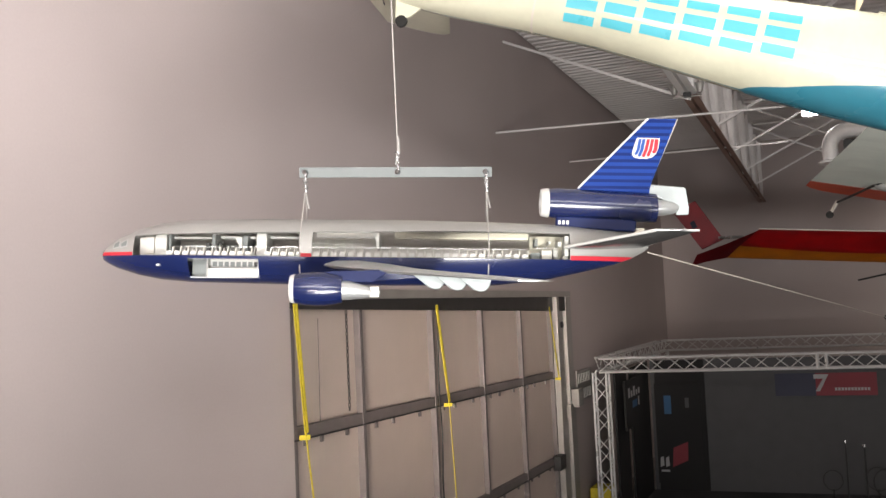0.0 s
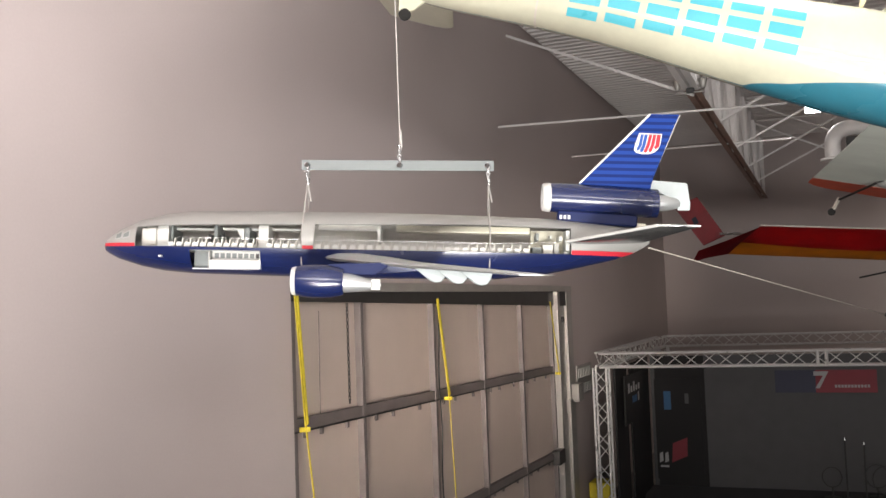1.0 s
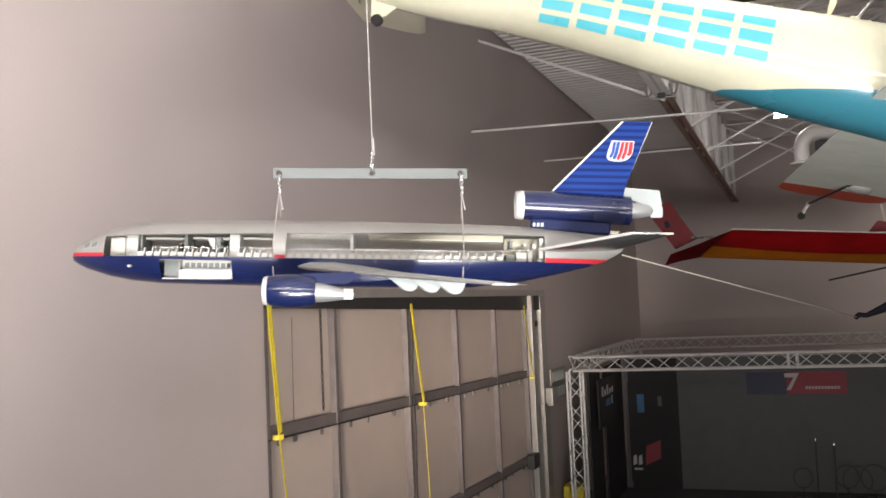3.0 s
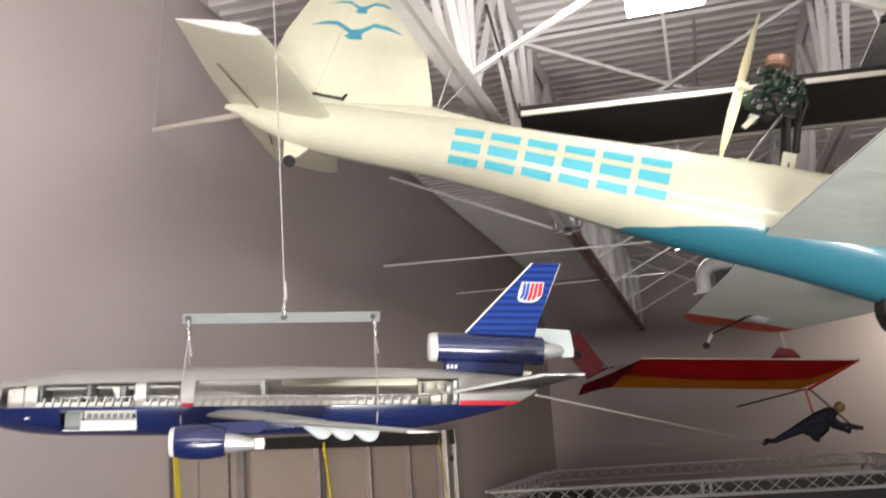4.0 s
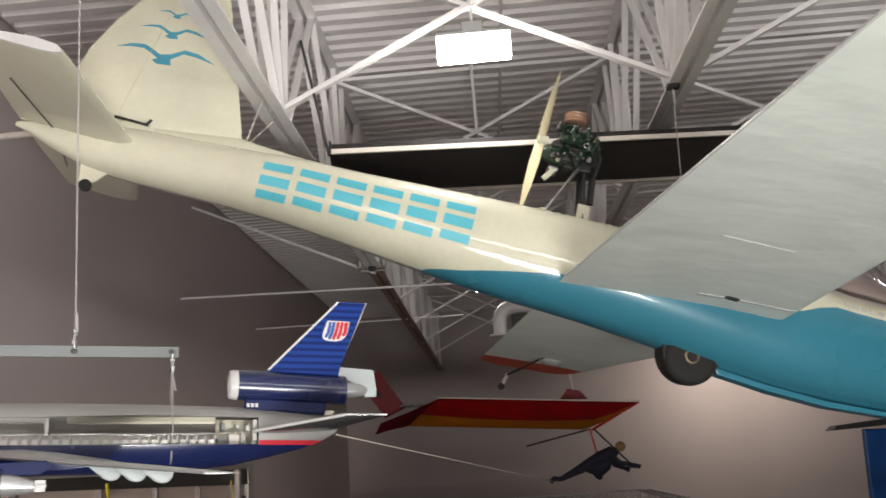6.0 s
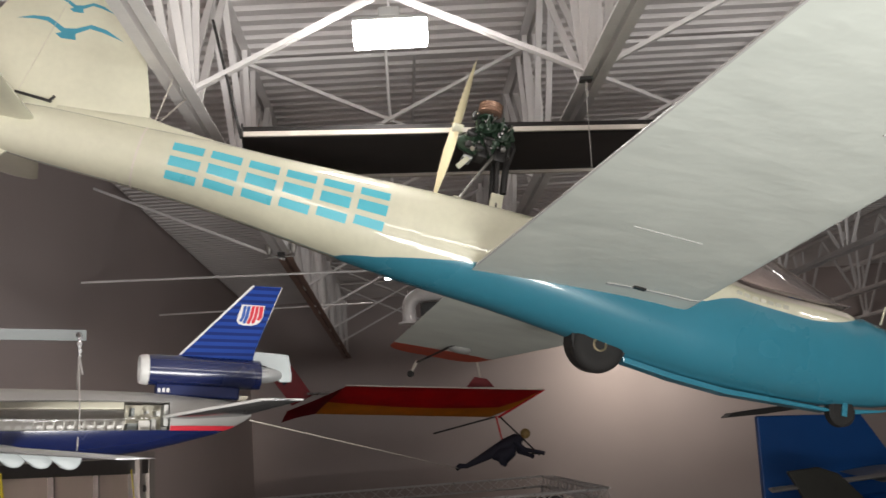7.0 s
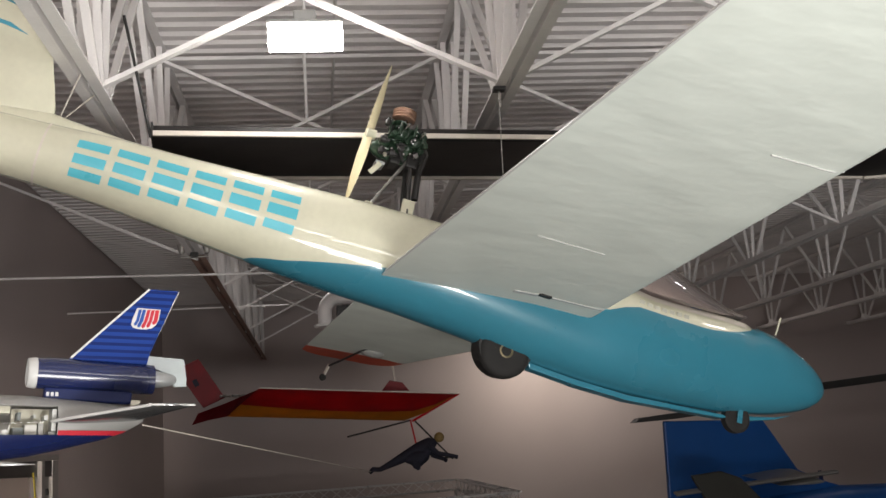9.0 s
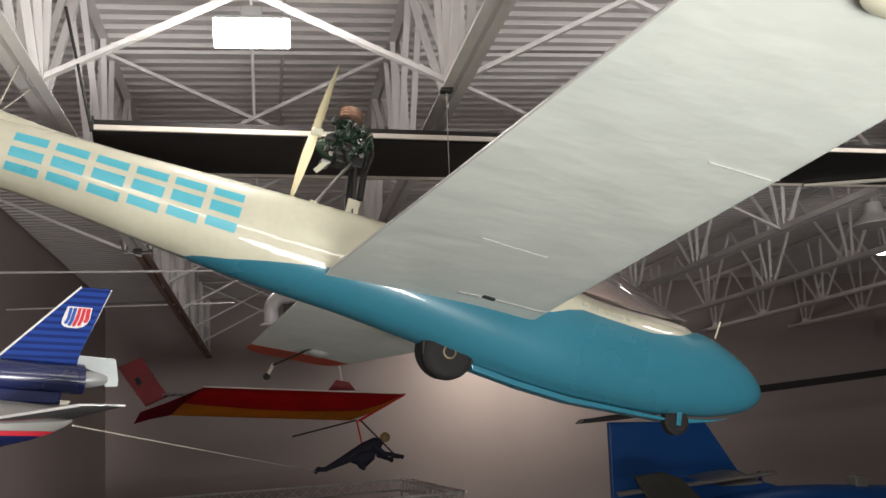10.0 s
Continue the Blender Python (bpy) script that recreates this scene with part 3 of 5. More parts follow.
# overhead lockers
part("overhead_bin", box((-0.985, 0.0, 0.05), (-0.81, 0.08, 0.06), 0.003), EDGEWHITE, jet)
part("overhead_bin", box((-0.77, 0.0, 0.054), (-0.61, 0.08, 0.064), 0.003), EDGEWHITE, jet)
part("overhead_bin", box((-0.55, 0.0, 0.056), (-0.40, 0.08, 0.066), 0.003), EDGEWHITE, jet)
bin2 = part("overhead_bin", box((-0.345, 0.0, 0.064), (-0.075, 0.07, 0.086), 0.003), LINER, jet)
for za in (0.062, 0.084):
    part("bin_rail", box((-0.348, -0.006, za), (-0.072, 0.0, za + 0.004)), EDGEWHITE, bin2)
part("overhead_bin", box((0.002, -0.02, 0.06), (0.592, 0.06, 0.09), 0.004), IVORY, jet, "long ivory overhead locker")
for x, z0, z1, w, mt in ((-1.042, -0.037, 0.066, 0.047, EDGEWHITE), (-0.601, -0.037, 0.074, 0.044, EDGEWHITE), (-0.078, 0.012, 0.082, 0.014, EDGEWHITE), (-0.796, 0.0, 0.07, 0.014, BARPAINT),
                         (-0.822, -0.02, 0.03, 0.014, DARK), (-0.765, -0.02, 0.028, 0.01, DARK), (-0.66, -0.03, 0.064, 0.02, BARPAINT), (-0.985, -0.037, 0.066, 0.01, BARPAINT), (-1.085, -0.02, 0.055, 0.035, LINER)):
    part("bulkhead", box((x, -0.05, z0), (x + w, 0.1, z1), 0.002), mt, jet)
# pale panel, added to brighten the unlit nose end of the cabin
part("nose_bright_panel", box((-1.116, -0.035, -0.037), (-1.046, -0.027, 0.052), 0.002), LINER, jet)
part("curtain", slab([(-0.70, 0.058), (-0.665, 0.058), (-0.665, 0.01), (-0.672, 0.008)], 0.03, "xz", -0.03), EDGEWHITE, jet)
part("partition", slab([(-0.096, 0.082), (-0.07, 0.082), (-0.07, 0.05), (-0.078, 0.045)], 0.05, "xz", -0.02), EDGEWHITE, jet)
# aft galley
for xa, xb, za, zb, mt in ((0.615, 0.628, 0.03, 0.062, BARPAINT), (0.60, 0.64, -0.037, 0.0, BARPAINT), (0.645, 0.69, -0.037, 0.012, LINER), (0.695, 0.715, -0.037, 0.018, SILVER), (0.715, 0.73, 0.03, 0.05, EDGEWHITE),
                           (0.735, 0.762, -0.037, -0.016, EDGEWHITE), (0.745, 0.763, -0.012, 0.076, EDGEWHITE), (0.675, 0.684, 0.04, 0.052, EDGEWHITE)):
    part("galley_unit", box((xa, -0.07, za), (xb, 0.03, zb), 0.002), mt, jet)
part("galley_wall", box((0.60, 0.03, -0.037), (0.763, 0.045, 0.08), 0.002), IVORY, jet)
for xa, xb, da, db in ((-1.186, -1.160, 146, 163), (-1.222, -1.198, 138, 160)):
    part("flight_deck_window", add_loft(bmesh.new(), [[jet_point(q, d, 1.012) for d in (da + s, (da + db) / 2, db)] for q, s in ((xa, 4), (xb, 0))], closed=False, caps=False), BARPAINT, jet)
    part("window_frame", add_loft(bmesh.new(), [[jet_point(q, d, 1.006) for d in (da - 3 + s, (da + db) / 2, db + 3)] for q, s in ((xa - 0.004, 4), (xb + 0.004, 0))], closed=False, caps=False), WHITE, jet)
part("port", box((-1.014, -0.132, -0.076), (-1.001, -0.1, -0.068)), EDGEWHITE, jet)

# seats: cushion with arm rest, raked back and dark leg frame; one mesh, many copies
seat_bm = bmesh.new()
add_box(seat_bm, (-0.013, -0.013, 0.010), (0.010, 0.013, 0.024))
add_box(seat_bm, (0.006, -0.012, 0.012), (0.011, 0.012, 0.047), pose(0, 0, 0, 0, 9, 0))
add_box(seat_bm, (-0.010, -0.014, 0.024), (0.008, -0.010, 0.028))
for f in seat_bm.faces[6:12]:
    f.material_index = 1
add_box(seat_bm, (-0.007, -0.006, 0.0), (0.007, 0.006, 0.010))
for f in seat_bm.faces[18:]:
    f.material_index = 2
seat0 = part("seat", seat_bm, (SEATWHITE, LINER, DARK), jet)
seat0.location = (-0.965, -0.098, -0.037)
spots = [(-0.965 + 0.034 * k, yy) for k in range(0, 11) for yy in (-0.098, -0.03, 0.05) if k and -0.965 + 0.034 * k < -0.62]
spots += [(-0.54 + 0.034 * k, yy) for k in range(0, 5) for yy in (-0.105, -0.03, 0.05)]
spots += [(-0.33 + 0.0375 * k, yy) for k in range(0, 25) for yy in ((-0.105 if k < 20 else -0.09), -0.04, 0.04)]
for x, yy in spots:
    s = new("seat", seat0.data)
    s.parent, s.location = jet, (x, yy, -0.037)


def lifting_surface(chords, thick, flat_tip=False):
    """Chords: rows of (leading point, trailing point); a rounded section along each."""
    prof = [(0, 0), (0.02, 0.3), (0.1, 0.75), (0.3, 1.0), (0.6, 0.72), (1, 0.04), (1, -0.04), (0.6, -0.4), (0.3, -0.55), (0.1, -0.45), (0.02, -0.2)]
    rings = []
    for le, te in chords:
        le, te = Vector(le), Vector(te)
        c = te - le
        up = Vector((0, 0, 1))
        rings.append([le + c * s + up * (h * thick * c.length) for s, h in prof])
    # rounded tip: a last, much smaller section just past the end
    (l0, t0), (l1, t1) = [[Vector(p) for p in r] for r in chords[-2:]]
    mid, out = l1.lerp(t1, 0.55), ((l1 + t1) - (l0 + t0)).normalized() * (t1 - l1).length * 0.06
    if not flat_tip:
        rings.append([mid + (p - mid) * 0.4 + out for p in rings[-1]])
    return add_loft(bmesh.new(), rings)


def tilted(profile, y, n=28):
    """A nacelle: rows of (x, centre height, radius)."""
    return add_loft(bmesh.new(), [[Vector((x, y + r * math.cos(2 * math.pi * k / n), z + r * math.sin(2 * math.pi * k / n))) for k in range(n)] for x, z, r in profile])


for side in (-1, 1):
    zt = -0.155 if side < 0 else -0.02
    part("wing", lifting_surface([((-0.32, side * 0.1, -0.062), (0.17, side * 0.1, -0.085)), ((-0.02, side * 0.45, -0.062 + (zt + 0.062) * 0.4), (0.27, side * 0.45, -0.085 + (zt + 0.075) * 0.4)),
         ((0.46, side * 1.08, zt), (0.58, side * 1.08, zt))], 0.06), JETWING, jet, "bare silver wing", smooth=True)
    ye, ze = side * 0.42, -0.175 if side < 0 else -0.1
    eng = part("engine", tilted([(-0.376, ze, 0.050), (-0.372, ze, 0.057), (-0.345, ze, 0.0635), (-0.30, ze, 0.067), (-0.25, ze, 0.066), (-0.2, ze, 0.058), (-0.182, ze, 0.052), (-0.182, ze, 0.042)], ye), NAVY, jet, "navy engine nacelle", smooth=True)
    part("inlet_lip", tilted([(-0.36, ze, 0.046), (-0.384, ze, 0.047), (-0.39, ze, 0.0505), (-0.387, ze, 0.055), (-0.371, ze, 0.0585), (-0.37, ze, 0.056)], ye), EDGEWHITE, eng, smooth=True)
    part("fan", tilted([(-0.40, ze, 0.003), (-0.385, ze, 0.014), (-0.372, ze, 0.018), (-0.37, ze, 0.046)], ye, 20), BARPAINT, eng)
    part("exhaust_cone", tilted([(-0.186, ze - 0.003, 0.040), (-0.15, ze - 0.004, 0.037), (-0.10, ze - 0.008, 0.027), (-0.073, ze - 0.01, 0.021), (-0.07, ze - 0.01, 0.014)], ye, 24), JETWING, eng, smooth=True)
    for lo, hi in (((-0.074, -0.011, -0.03), (-0.036, 0.011, 0.012)), ((-0.066, -0.02, -0.016), (-0.033, 0.02, -0.004))):
        part("nozzle", box((lo[0], ye + lo[1], ze + lo[2]), (hi[0], ye + hi[1], ze + hi[2]), 0.003), EDGEWHITE, eng)
    part("pylon", slab([(-0.30, ze + 0.058), (-0.24, ze + 0.07), (-0.1, ze + 0.075), (0.02, ze + 0.085), (-0.06, ze + 0.03), (-0.16, ze + 0.03)], 0.018, "xz", ye, 0.003), NAVY_SATIN, jet)
    for k in range(3):  # canoe-shaped flap track fairings
        yk, xk = side * (0.42 + 0.1 * k), 0.094 + 0.086 * k
        zk = (-0.112 if side < 0 else -0.05) - 0.006 * k
        part("flap_fairing", slab([(xk, zk), (xk + 0.135, zk - 0.006), (xk + 0.126, zk - 0.04), (xk + 0.112, zk - 0.056), (xk + 0.09, zk - 0.060), (xk + 0.065, zk - 0.052), (xk + 0.03, zk - 0.022)], 0.026, "xz", yk, 0.007), FAIRING, jet, "pale flap track fairing", smooth=True)
    zp = (0.066, 0.068) if side < 0 else (0.12, 0.12)
    tp = part("tailplane", lifting_surface([((0.743, side * 0.09, 0.022), (1.08, side * 0.05, 0.03)), ((1.048, side * 0.5, zp[0]), (1.218, side * 0.5, zp[1]))], 0.05), TAILMETAL, jet, smooth=True)
    # white bars paint the metal's gleam along the leading edge and the tip
    part("leading_edge", bar((0.741, side * 0.092, 0.025), (1.046, side * 0.5, zp[0] + 0.002), 0.006, sides=8), EDGEWHITE, tp)
    part("tip_gleam", bar((1.046, side * 0.503, zp[0] + 0.003), (1.216, side * 0.503, zp[1] + 0.001), 0.004, sides=8), EDGEWHITE, tp)
part("wing_fairing", lifting_surface([((-0.24, -0.118, -0.118), (0.12, -0.118, -0.112)), ((-0.24, 0.118, -0.118), (0.12, 0.118, -0.112))], 0.08), NAVY, jet, smooth=True)
tail_engine = part("tail_engine", tilted([(0.676, 0.228, 0.056), (0.68, 0.228, 0.063), (0.72, 0.2265, 0.066), (0.9, 0.2195, 0.0675), (1.08, 0.213, 0.0665), (1.157, 0.21, 0.0635), (1.157, 0.21, 0.05)], 0, 32), NAVY, jet, "navy tail engine nacelle", smooth=True)
part("inlet_lip", tilted([(0.69, 0.228, 0.053), (0.652, 0.2285, 0.053), (0.646, 0.2285, 0.057), (0.65, 0.2285, 0.061), (0.676, 0.228, 0.0655), (0.682, 0.228, 0.063)], 0, 32), EDGEWHITE, tail_engine, smooth=True)
part("exhaust_cone", tilted([(1.15, 0.2125, 0.0375), (1.19, 0.212, 0.036), (1.235, 0.211, 0.0265), (1.255, 0.2105, 0.018), (1.262, 0.21, 0.006)], 0, 28), JETWING, tail_engine, smooth=True)
part("pylon", slab([(0.712, 0.118), (1.065, 0.10), (1.07, 0.15), (0.98, 0.17), (0.715, 0.17)], 0.05, "xz", 0, 0.008), NAVY_SATIN, jet)
part("fillet", slab([(1.065, 0.095), (1.10, 0.10), (1.112, 0.118), (1.065, 0.12)], 0.03, "xz", 0, 0.004), IVORY, jet)
for k in range(3):
    part("placard", box((0.722 + 0.018 * k, -0.0275, 0.131), (0.733 + 0.018 * k, -0.0255, 0.148)), EDGEWHITE, jet)
FIN = [(0.80, 0.283), (0.812, 0.296), (1.123, 0.611), (1.254, 0.611), (1.135, 0.325), (1.126, 0.262)]
fin = part("tail_fin", slab(FIN, 0.022, "xz", 0, 0.004), STRIPES, jet, "navy and blue striped fin")
part("leading_edge", bar((0.812, 0, 0.294), (1.124, 0, 0.611), 0.026, 0.008), EDGEWHITE, fin)
part("trailing_edge", bar((1.256, 0, 0.610), (1.137, 0, 0.325), 0.014, 0.003), LINER, fin)
part("rudder", slab([(1.127, 0.314), (1.284, 0.304), (1.291, 0.298), (1.296, 0.23), (1.305, 0.222), (1.303, 0.182), (1.25, 0.18), (1.23, 0.235), (1.165, 0.258), (1.127, 0.272)], 0.02, "xz", 0, 0.004), FAIRING, jet, "white lower rudder")
# airline emblem as plain slanted bars on a pale shield
SHIELD = [(1.074, 0.523), (1.176, 0.521), (1.168, 0.472), (1.157, 0.45), (1.14, 0.436), (1.116, 0.429), (1.082, 0.4295), (1.06, 0.435), (1.051, 0.447), (1.055, 0.47)]
emblem = part("emblem", slab(SHIELD, 0.002, "xz", -0.0125), EDGEWHITE, jet, "pale shield emblem")
for k, (xt, w, zb, lean) in enumerate(((1.081, 0.013, 0.443, 0.020), (1.098, 0.014, 0.436, 0.022), (1.118, 0.014, 0.434, 0.024), (1.136, 0.014, 0.437, 0.021), (1.153, 0.017, 0.452, 0.014))):
    part("emblem_bar", slab([(xt, 0.517), (xt + w, 0.517), (xt + w - lean * 0.45, 0.468), (xt + w - lean, zb + 0.004), (xt + w * 0.4 - lean, zb), (xt - lean, zb + 0.008), (xt - lean * 0.5, 0.468)], 0.002, "xz", -0.0145), BLUELOGO if k < 2 else REDLINE, emblem)

# spreader bar and its cables

def at_jet(x, yy, z):
    return JET @ Vector((x, yy, z))


spreader = thing("spreader_bar", "flat grey steel spreader bar with eye bolts and shackles", "spreader bar")
pl, pr = at_jet(-0.427, 0, 0.351), at_jet(0.429, 0, 0.364)
part("flat_bar", bar(pl, pr, 0.012, 0.045), BARPAINT, spreader)
pc = pl + (pr - pl) * 0.515
for f in (0.035, 0.515, 0.972):
    p = pl + (pr - pl) * f
    up = 1 if f == 0.515 else -1
    part("bolt", turned([(-0.02, 0.011), (0.02, 0.011)], "y", 12, p), CHROME, spreader)
    sh = bmesh.new()
    for k in range(3):
        add_bar(sh, p + Vector((-0.009 if k % 2 else 0, -0.012, up * (0.005 + 0.028 * k))), p + Vector((0.004, -0.012, up * (0.035 + 0.028 * k))), 0.005, sides=8)
        add_bar(sh, p + Vector((0.009, -0.012, up * (0.005 + 0.028 * k))), p + Vector((-0.003, -0.012, up * (0.035 + 0.028 * k))), 0.005, sides=8)
    part("shackle", sh, CHROME, spreader)
cable = bmesh.new()
add_bar(cable, pc + Vector((0, 0, 0.03)), (pc.x, pc.y, ZD + 0.02), 0.0032, sides=8)
add_bar(cable, pc + Vector((0.006, 0, 0.08)), pc + Vector((0.004, 0, 0.16)), 0.0065, sides=8)
tagged(part("hanging_cable", cable, WIRE), "thin steel cable holding the spreader bar", "cable")
for f, xb in ((0.035, -0.40), (0.972, 0.412)):
    p = pl + (pr - pl) * f + Vector((0, -0.012, -0.08))
    sling = bmesh.new()
    for s in (-1, 1):
        pts = [p, at_jet(xb, s * 0.143, 0.03), at_jet(xb, s * 0.12, -0.09), at_jet(xb, 0, -0.152)]
        for q, r in zip(pts, pts[1:]):
            add_bar(sling, q, r, 0.003, sides=6)
    add_bar(sling, p, p + Vector((0.014, 0, -0.085)), 0.004, sides=6)
    tagged(part("sling", sling, WIRE), "thin steel sling looped under the model airliner", "sling", group="slings")

# ---------------------------------------------------------------- motor glider
GL0 = Matrix(((0.93665, -0.19918, 0.28811, 1.4437), (0.17192, 0.97810, 0.11730, 7.8), (-0.30517, -0.06034, 0.95039, 5.739), (0, 0, 0, 1)))
AT = Vector((0.03, -0.01, 4.53))
GL = Matrix.Translation(AT) @ Matrix.Scale(1.06, 4) @ Matrix.Translation(-AT) @ GL0
glider = thing("motor_glider", "cream and turquoise motor glider hung nose-down from the roof", "glider", GL)
GST = [(-5.33, 0.02, -0.02, 0.015), (-5.2, 0.06, -0.05, 0.05), (-5.0, 0.11, -0.13, 0.10), (-4.7, 0.165, -0.205, 0.15), (-4.37, 0.21, -0.225, 0.19), (-3.63, 0.265, -0.215, 0.23), (-3.1, 0.315, -0.225, 0.26),
       (-2.6, 0.335, -0.262, 0.29), (-1.9, 0.385, -0.325, 0.33), (-1.36, 0.42, -0.365, 0.36), (-0.65, 0.45, -0.385, 0.38), (0.0, 0.47, -0.43, 0.39), (0.56, 0.49, -0.495, 0.39), (1.1, 0.46, -0.525, 0.39),
       (1.5, 0.40, -0.52, 0.38), (2.0, 0.42, -0.485, 0.35), (2.42, 0.45, -0.44, 0.30), (2.93, 0.41, -0.335, 0.22), (3.2, 0.315, -0.245, 0.165), (3.36, 0.23, -0.165, 0.115), (3.46, 0.155, -0.085, 0.07), (3.51, 0.09, -0.015, 0.03), (3.525, 0.05, 0.02, 0.01)]
SPLIT = [(-2.1, -0.5), (-2.05, -0.33), (-1.65, -0.29), (-1.24, -0.215), (-0.86, -0.15), (-0.33, -0.07), (0.42, 0.0), (1.05, 0.05), (1.3, 0.17), (1.6, 0.17), (2.07, 0.18), (2.35, 0.24), (2.55, 0.33), (2.72, 0.46), (2.8, 0.7)]
GX = sorted(set([r[0] for r in GST] + [round(-5.1 + 0.15 * k, 3) for k in range(58) if -5.1 + 0.15 * k < 3.3] + [3.28, 3.41, 3.49]))


def body(x):
    e = 0.0 if x < -5.1 or x > 3.2 else 1.0
    get = (lambda c: smooth_table(GST, x, c)) if e else (lambda c: lerp(GST, x, c))
    return get(1), get(2), get(3)


def skin_point(x, deg, lift=0.0):
    """Point of the fuselage skin; deg 180 is the near side, 90 the top."""
    top, bot, w = body(x)
    c, h = (top + bot) / 2, (top - bot) / 2
    a = radians(deg)
    n = 0.92
    cs, sn = math.cos(a), math.sin(a)
    return Vector((x, (w + lift) * math.copysign(abs(cs) ** n, cs), c + (h + lift) * math.copysign(abs(sn) ** n, sn)))


def split_deg(x):
    top, bot, w = body(x)
    s = (lerp(SPLIT, x) - (top + bot) / 2) / ((top - bot) / 2)
    s = max(-0.9999, min(0.9999, s))
    return math.degrees(math.asin(math.copysign(abs(s) ** (1 / 0.92), s)))


NA = 18
rings = []
for x in GX:
    d = split_deg(x)
    upper = [skin_point(x, d + (180 - 2 * d) * k / NA) for k in range(NA)]
    lower = [skin_point(x, 180 - d + (180 + 2 * d) * k / NA) for k in range(NA)]
    rings.append(upper + lower)
part("fuselage", add_loft(bmesh.new(), rings, mats=lambda i, j: 0 if j < NA else 1), (CREAM, CYAN), glider, "cream fuselage with turquoise belly", smooth=True, angle=50)
# seam ring and tail seam
for x in (-3.6,):
    row = [[skin_point(q, 10 * k, 0.003) for k in range(37)] for q in (x - 0.008, x + 0.008)]
    part("seam_band", add_loft(bmesh.new(), row, closed=False, caps=False), WINGEDGE, glider)

# wing across the fuselage
WY = [-5.32, -5.27, -5.15, -4.95, -4.4, -3.6, -2.8, -2.0, -1.2, -0.4, 0.4, 1.2, 2.0, 2.8, 3.6, 4.4, 4.95, 5.15, 5.27, 5.32]


def wing_chord(yy):
    a = abs(yy)
    le, te = 0.94 - 0.072 * a, -0.92 + 0.052 * a
    if a > 4.9:  # rounded tips
        f = math.sqrt(max(0.0, 1 - ((a - 4.9) / 0.425) ** 2))
        mid = 0.0
        le, te = mid + (le - mid) * (0.35 + 0.65 * f), mid + (te - mid) * (0.35 + 0.65 * f)
    return le, te


def wing_low(x, yy):
    return -0.205 + 0.09 * (x + 0.85) + (0.015 if yy < 0 else 0.085) * (abs(yy) - 0.6)


PROF = [(0.0, 0.0, 0.022), (0.006, -0.012, 0.05), (0.025, -0.02, 0.085), (0.07, -0.02, 0.125), (0.15, -0.01, 0.16), (0.3, 0.0, 0.185), (0.5, 0.002, 0.165), (0.7, 0.003, 0.115), (0.85, 0.002, 0.065), (1.0, 0.0, 0.008)]


def wing_section(yy):
    le, te = wing_chord(yy)
    th = (le - te) / 1.8
    low = [(le + (te - le) * s, lo * th) for s, lo, hi in PROF]
    high = [(le + (te - le) * s, hi * th) for s, lo, hi in PROF]
    ring = []
    for x, h in low + high[::-1]:
        ring.append(Vector((x, yy, wing_low(x, yy) + h)))
    return ring


part("wing", add_loft(bmesh.new(), [wing_section(q) for q in WY]), FABRIC, glider, "silver-grey doped fabric wing", smooth=True, angle=60)
tip_rows = [q for q in WY if q > 4.7]
part("wing_tip", add_loft(bmesh.new(), [[p + (p - Vector((0, q, wing_low(0, q) + 0.04))).normalized() * 0.004 for p in wing_section(q)] for q in [4.45, 4.6] + tip_rows]), ORANGE, glider, "faded orange wing tip", smooth=True)
part("trailing_strip", bar((wing_chord(-0.45)[1] - 0.004, -0.45, wing_low(wing_chord(-0.45)[1], -0.45) + 0.004), (wing_chord(-4.85)[1] - 0.004, -4.85, wing_low(wing_chord(-4.85)[1], -4.85) + 0.004), 0.012, 0.014), EDGEWHITE, glider)


def wing_under(x, yy):
    le, te = wing_chord(yy)
    f = (le - x) / (le - te)
    return wing_low(x, yy) + float(np.interp(f, [q[0] for q in PROF], [q[1] for q in PROF])) * (le - te) / 1.8


for xa, ya, xb, yb, w in ((0.26, -3.61, 0.68, -3.64, 0.008), (-0.24, -1.85, 0.28, -1.79, 0.006), (0.10, -0.62, 0.30, -0.63, 0.05), (0.40, -0.64, 0.87, -0.66, 0.03)):
    tape = bmesh.new()
    for k in range(6):
        p, q = xa + (xb - xa) * k / 6, xa + (xb - xa) * (k + 1) / 6
        u, v = ya + (yb - ya) * k / 6, ya + (yb - ya) * (k + 1) / 6
        add_bar(tape, (p, u, wing_under(p, u) - 0.004), (q, v, wing_under(q, v) - 0.004), w, 0.006)
    part("seam_tape", tape, EDGEWHITE, glider)
part("hinge_plate", box((0.30, -0.69, wing_low(0.3, -0.66) - 0.012), (0.40, -0.645, wing_low(0.4, -0.66) - 0.006)), DARK, glider)
# round inspection fairing near each tip, with the tip wheel
rings = [[Vector((-0.06 + r * 0.14 * math.cos(a), -5.12 + r * 0.09 * math.sin(a), wing_low(-0.06, -5.12) - d)) for a in [2 * math.pi * i / 24 for i in range(24)]] for r, d in ((1.0, -0.02), (1.0, 0.03), (0.9, 0.06), (0.6, 0.075), (0.1, 0.08))]
part("tip_fairing", add_loft(bmesh.new(), rings), CREAM, glider, smooth=True)
zo = wing_low(0, 3.9)
rings = [[Vector((0.05 + r * 0.15 * math.cos(a), 3.95 + r * 0.12 * math.sin(a), zo - d)) for a in [2 * math.pi * i / 20 for i in range(20)]] for r, d in ((1.0, -0.03), (1.0, 0.01), (0.8, 0.04), (0.2, 0.055))]
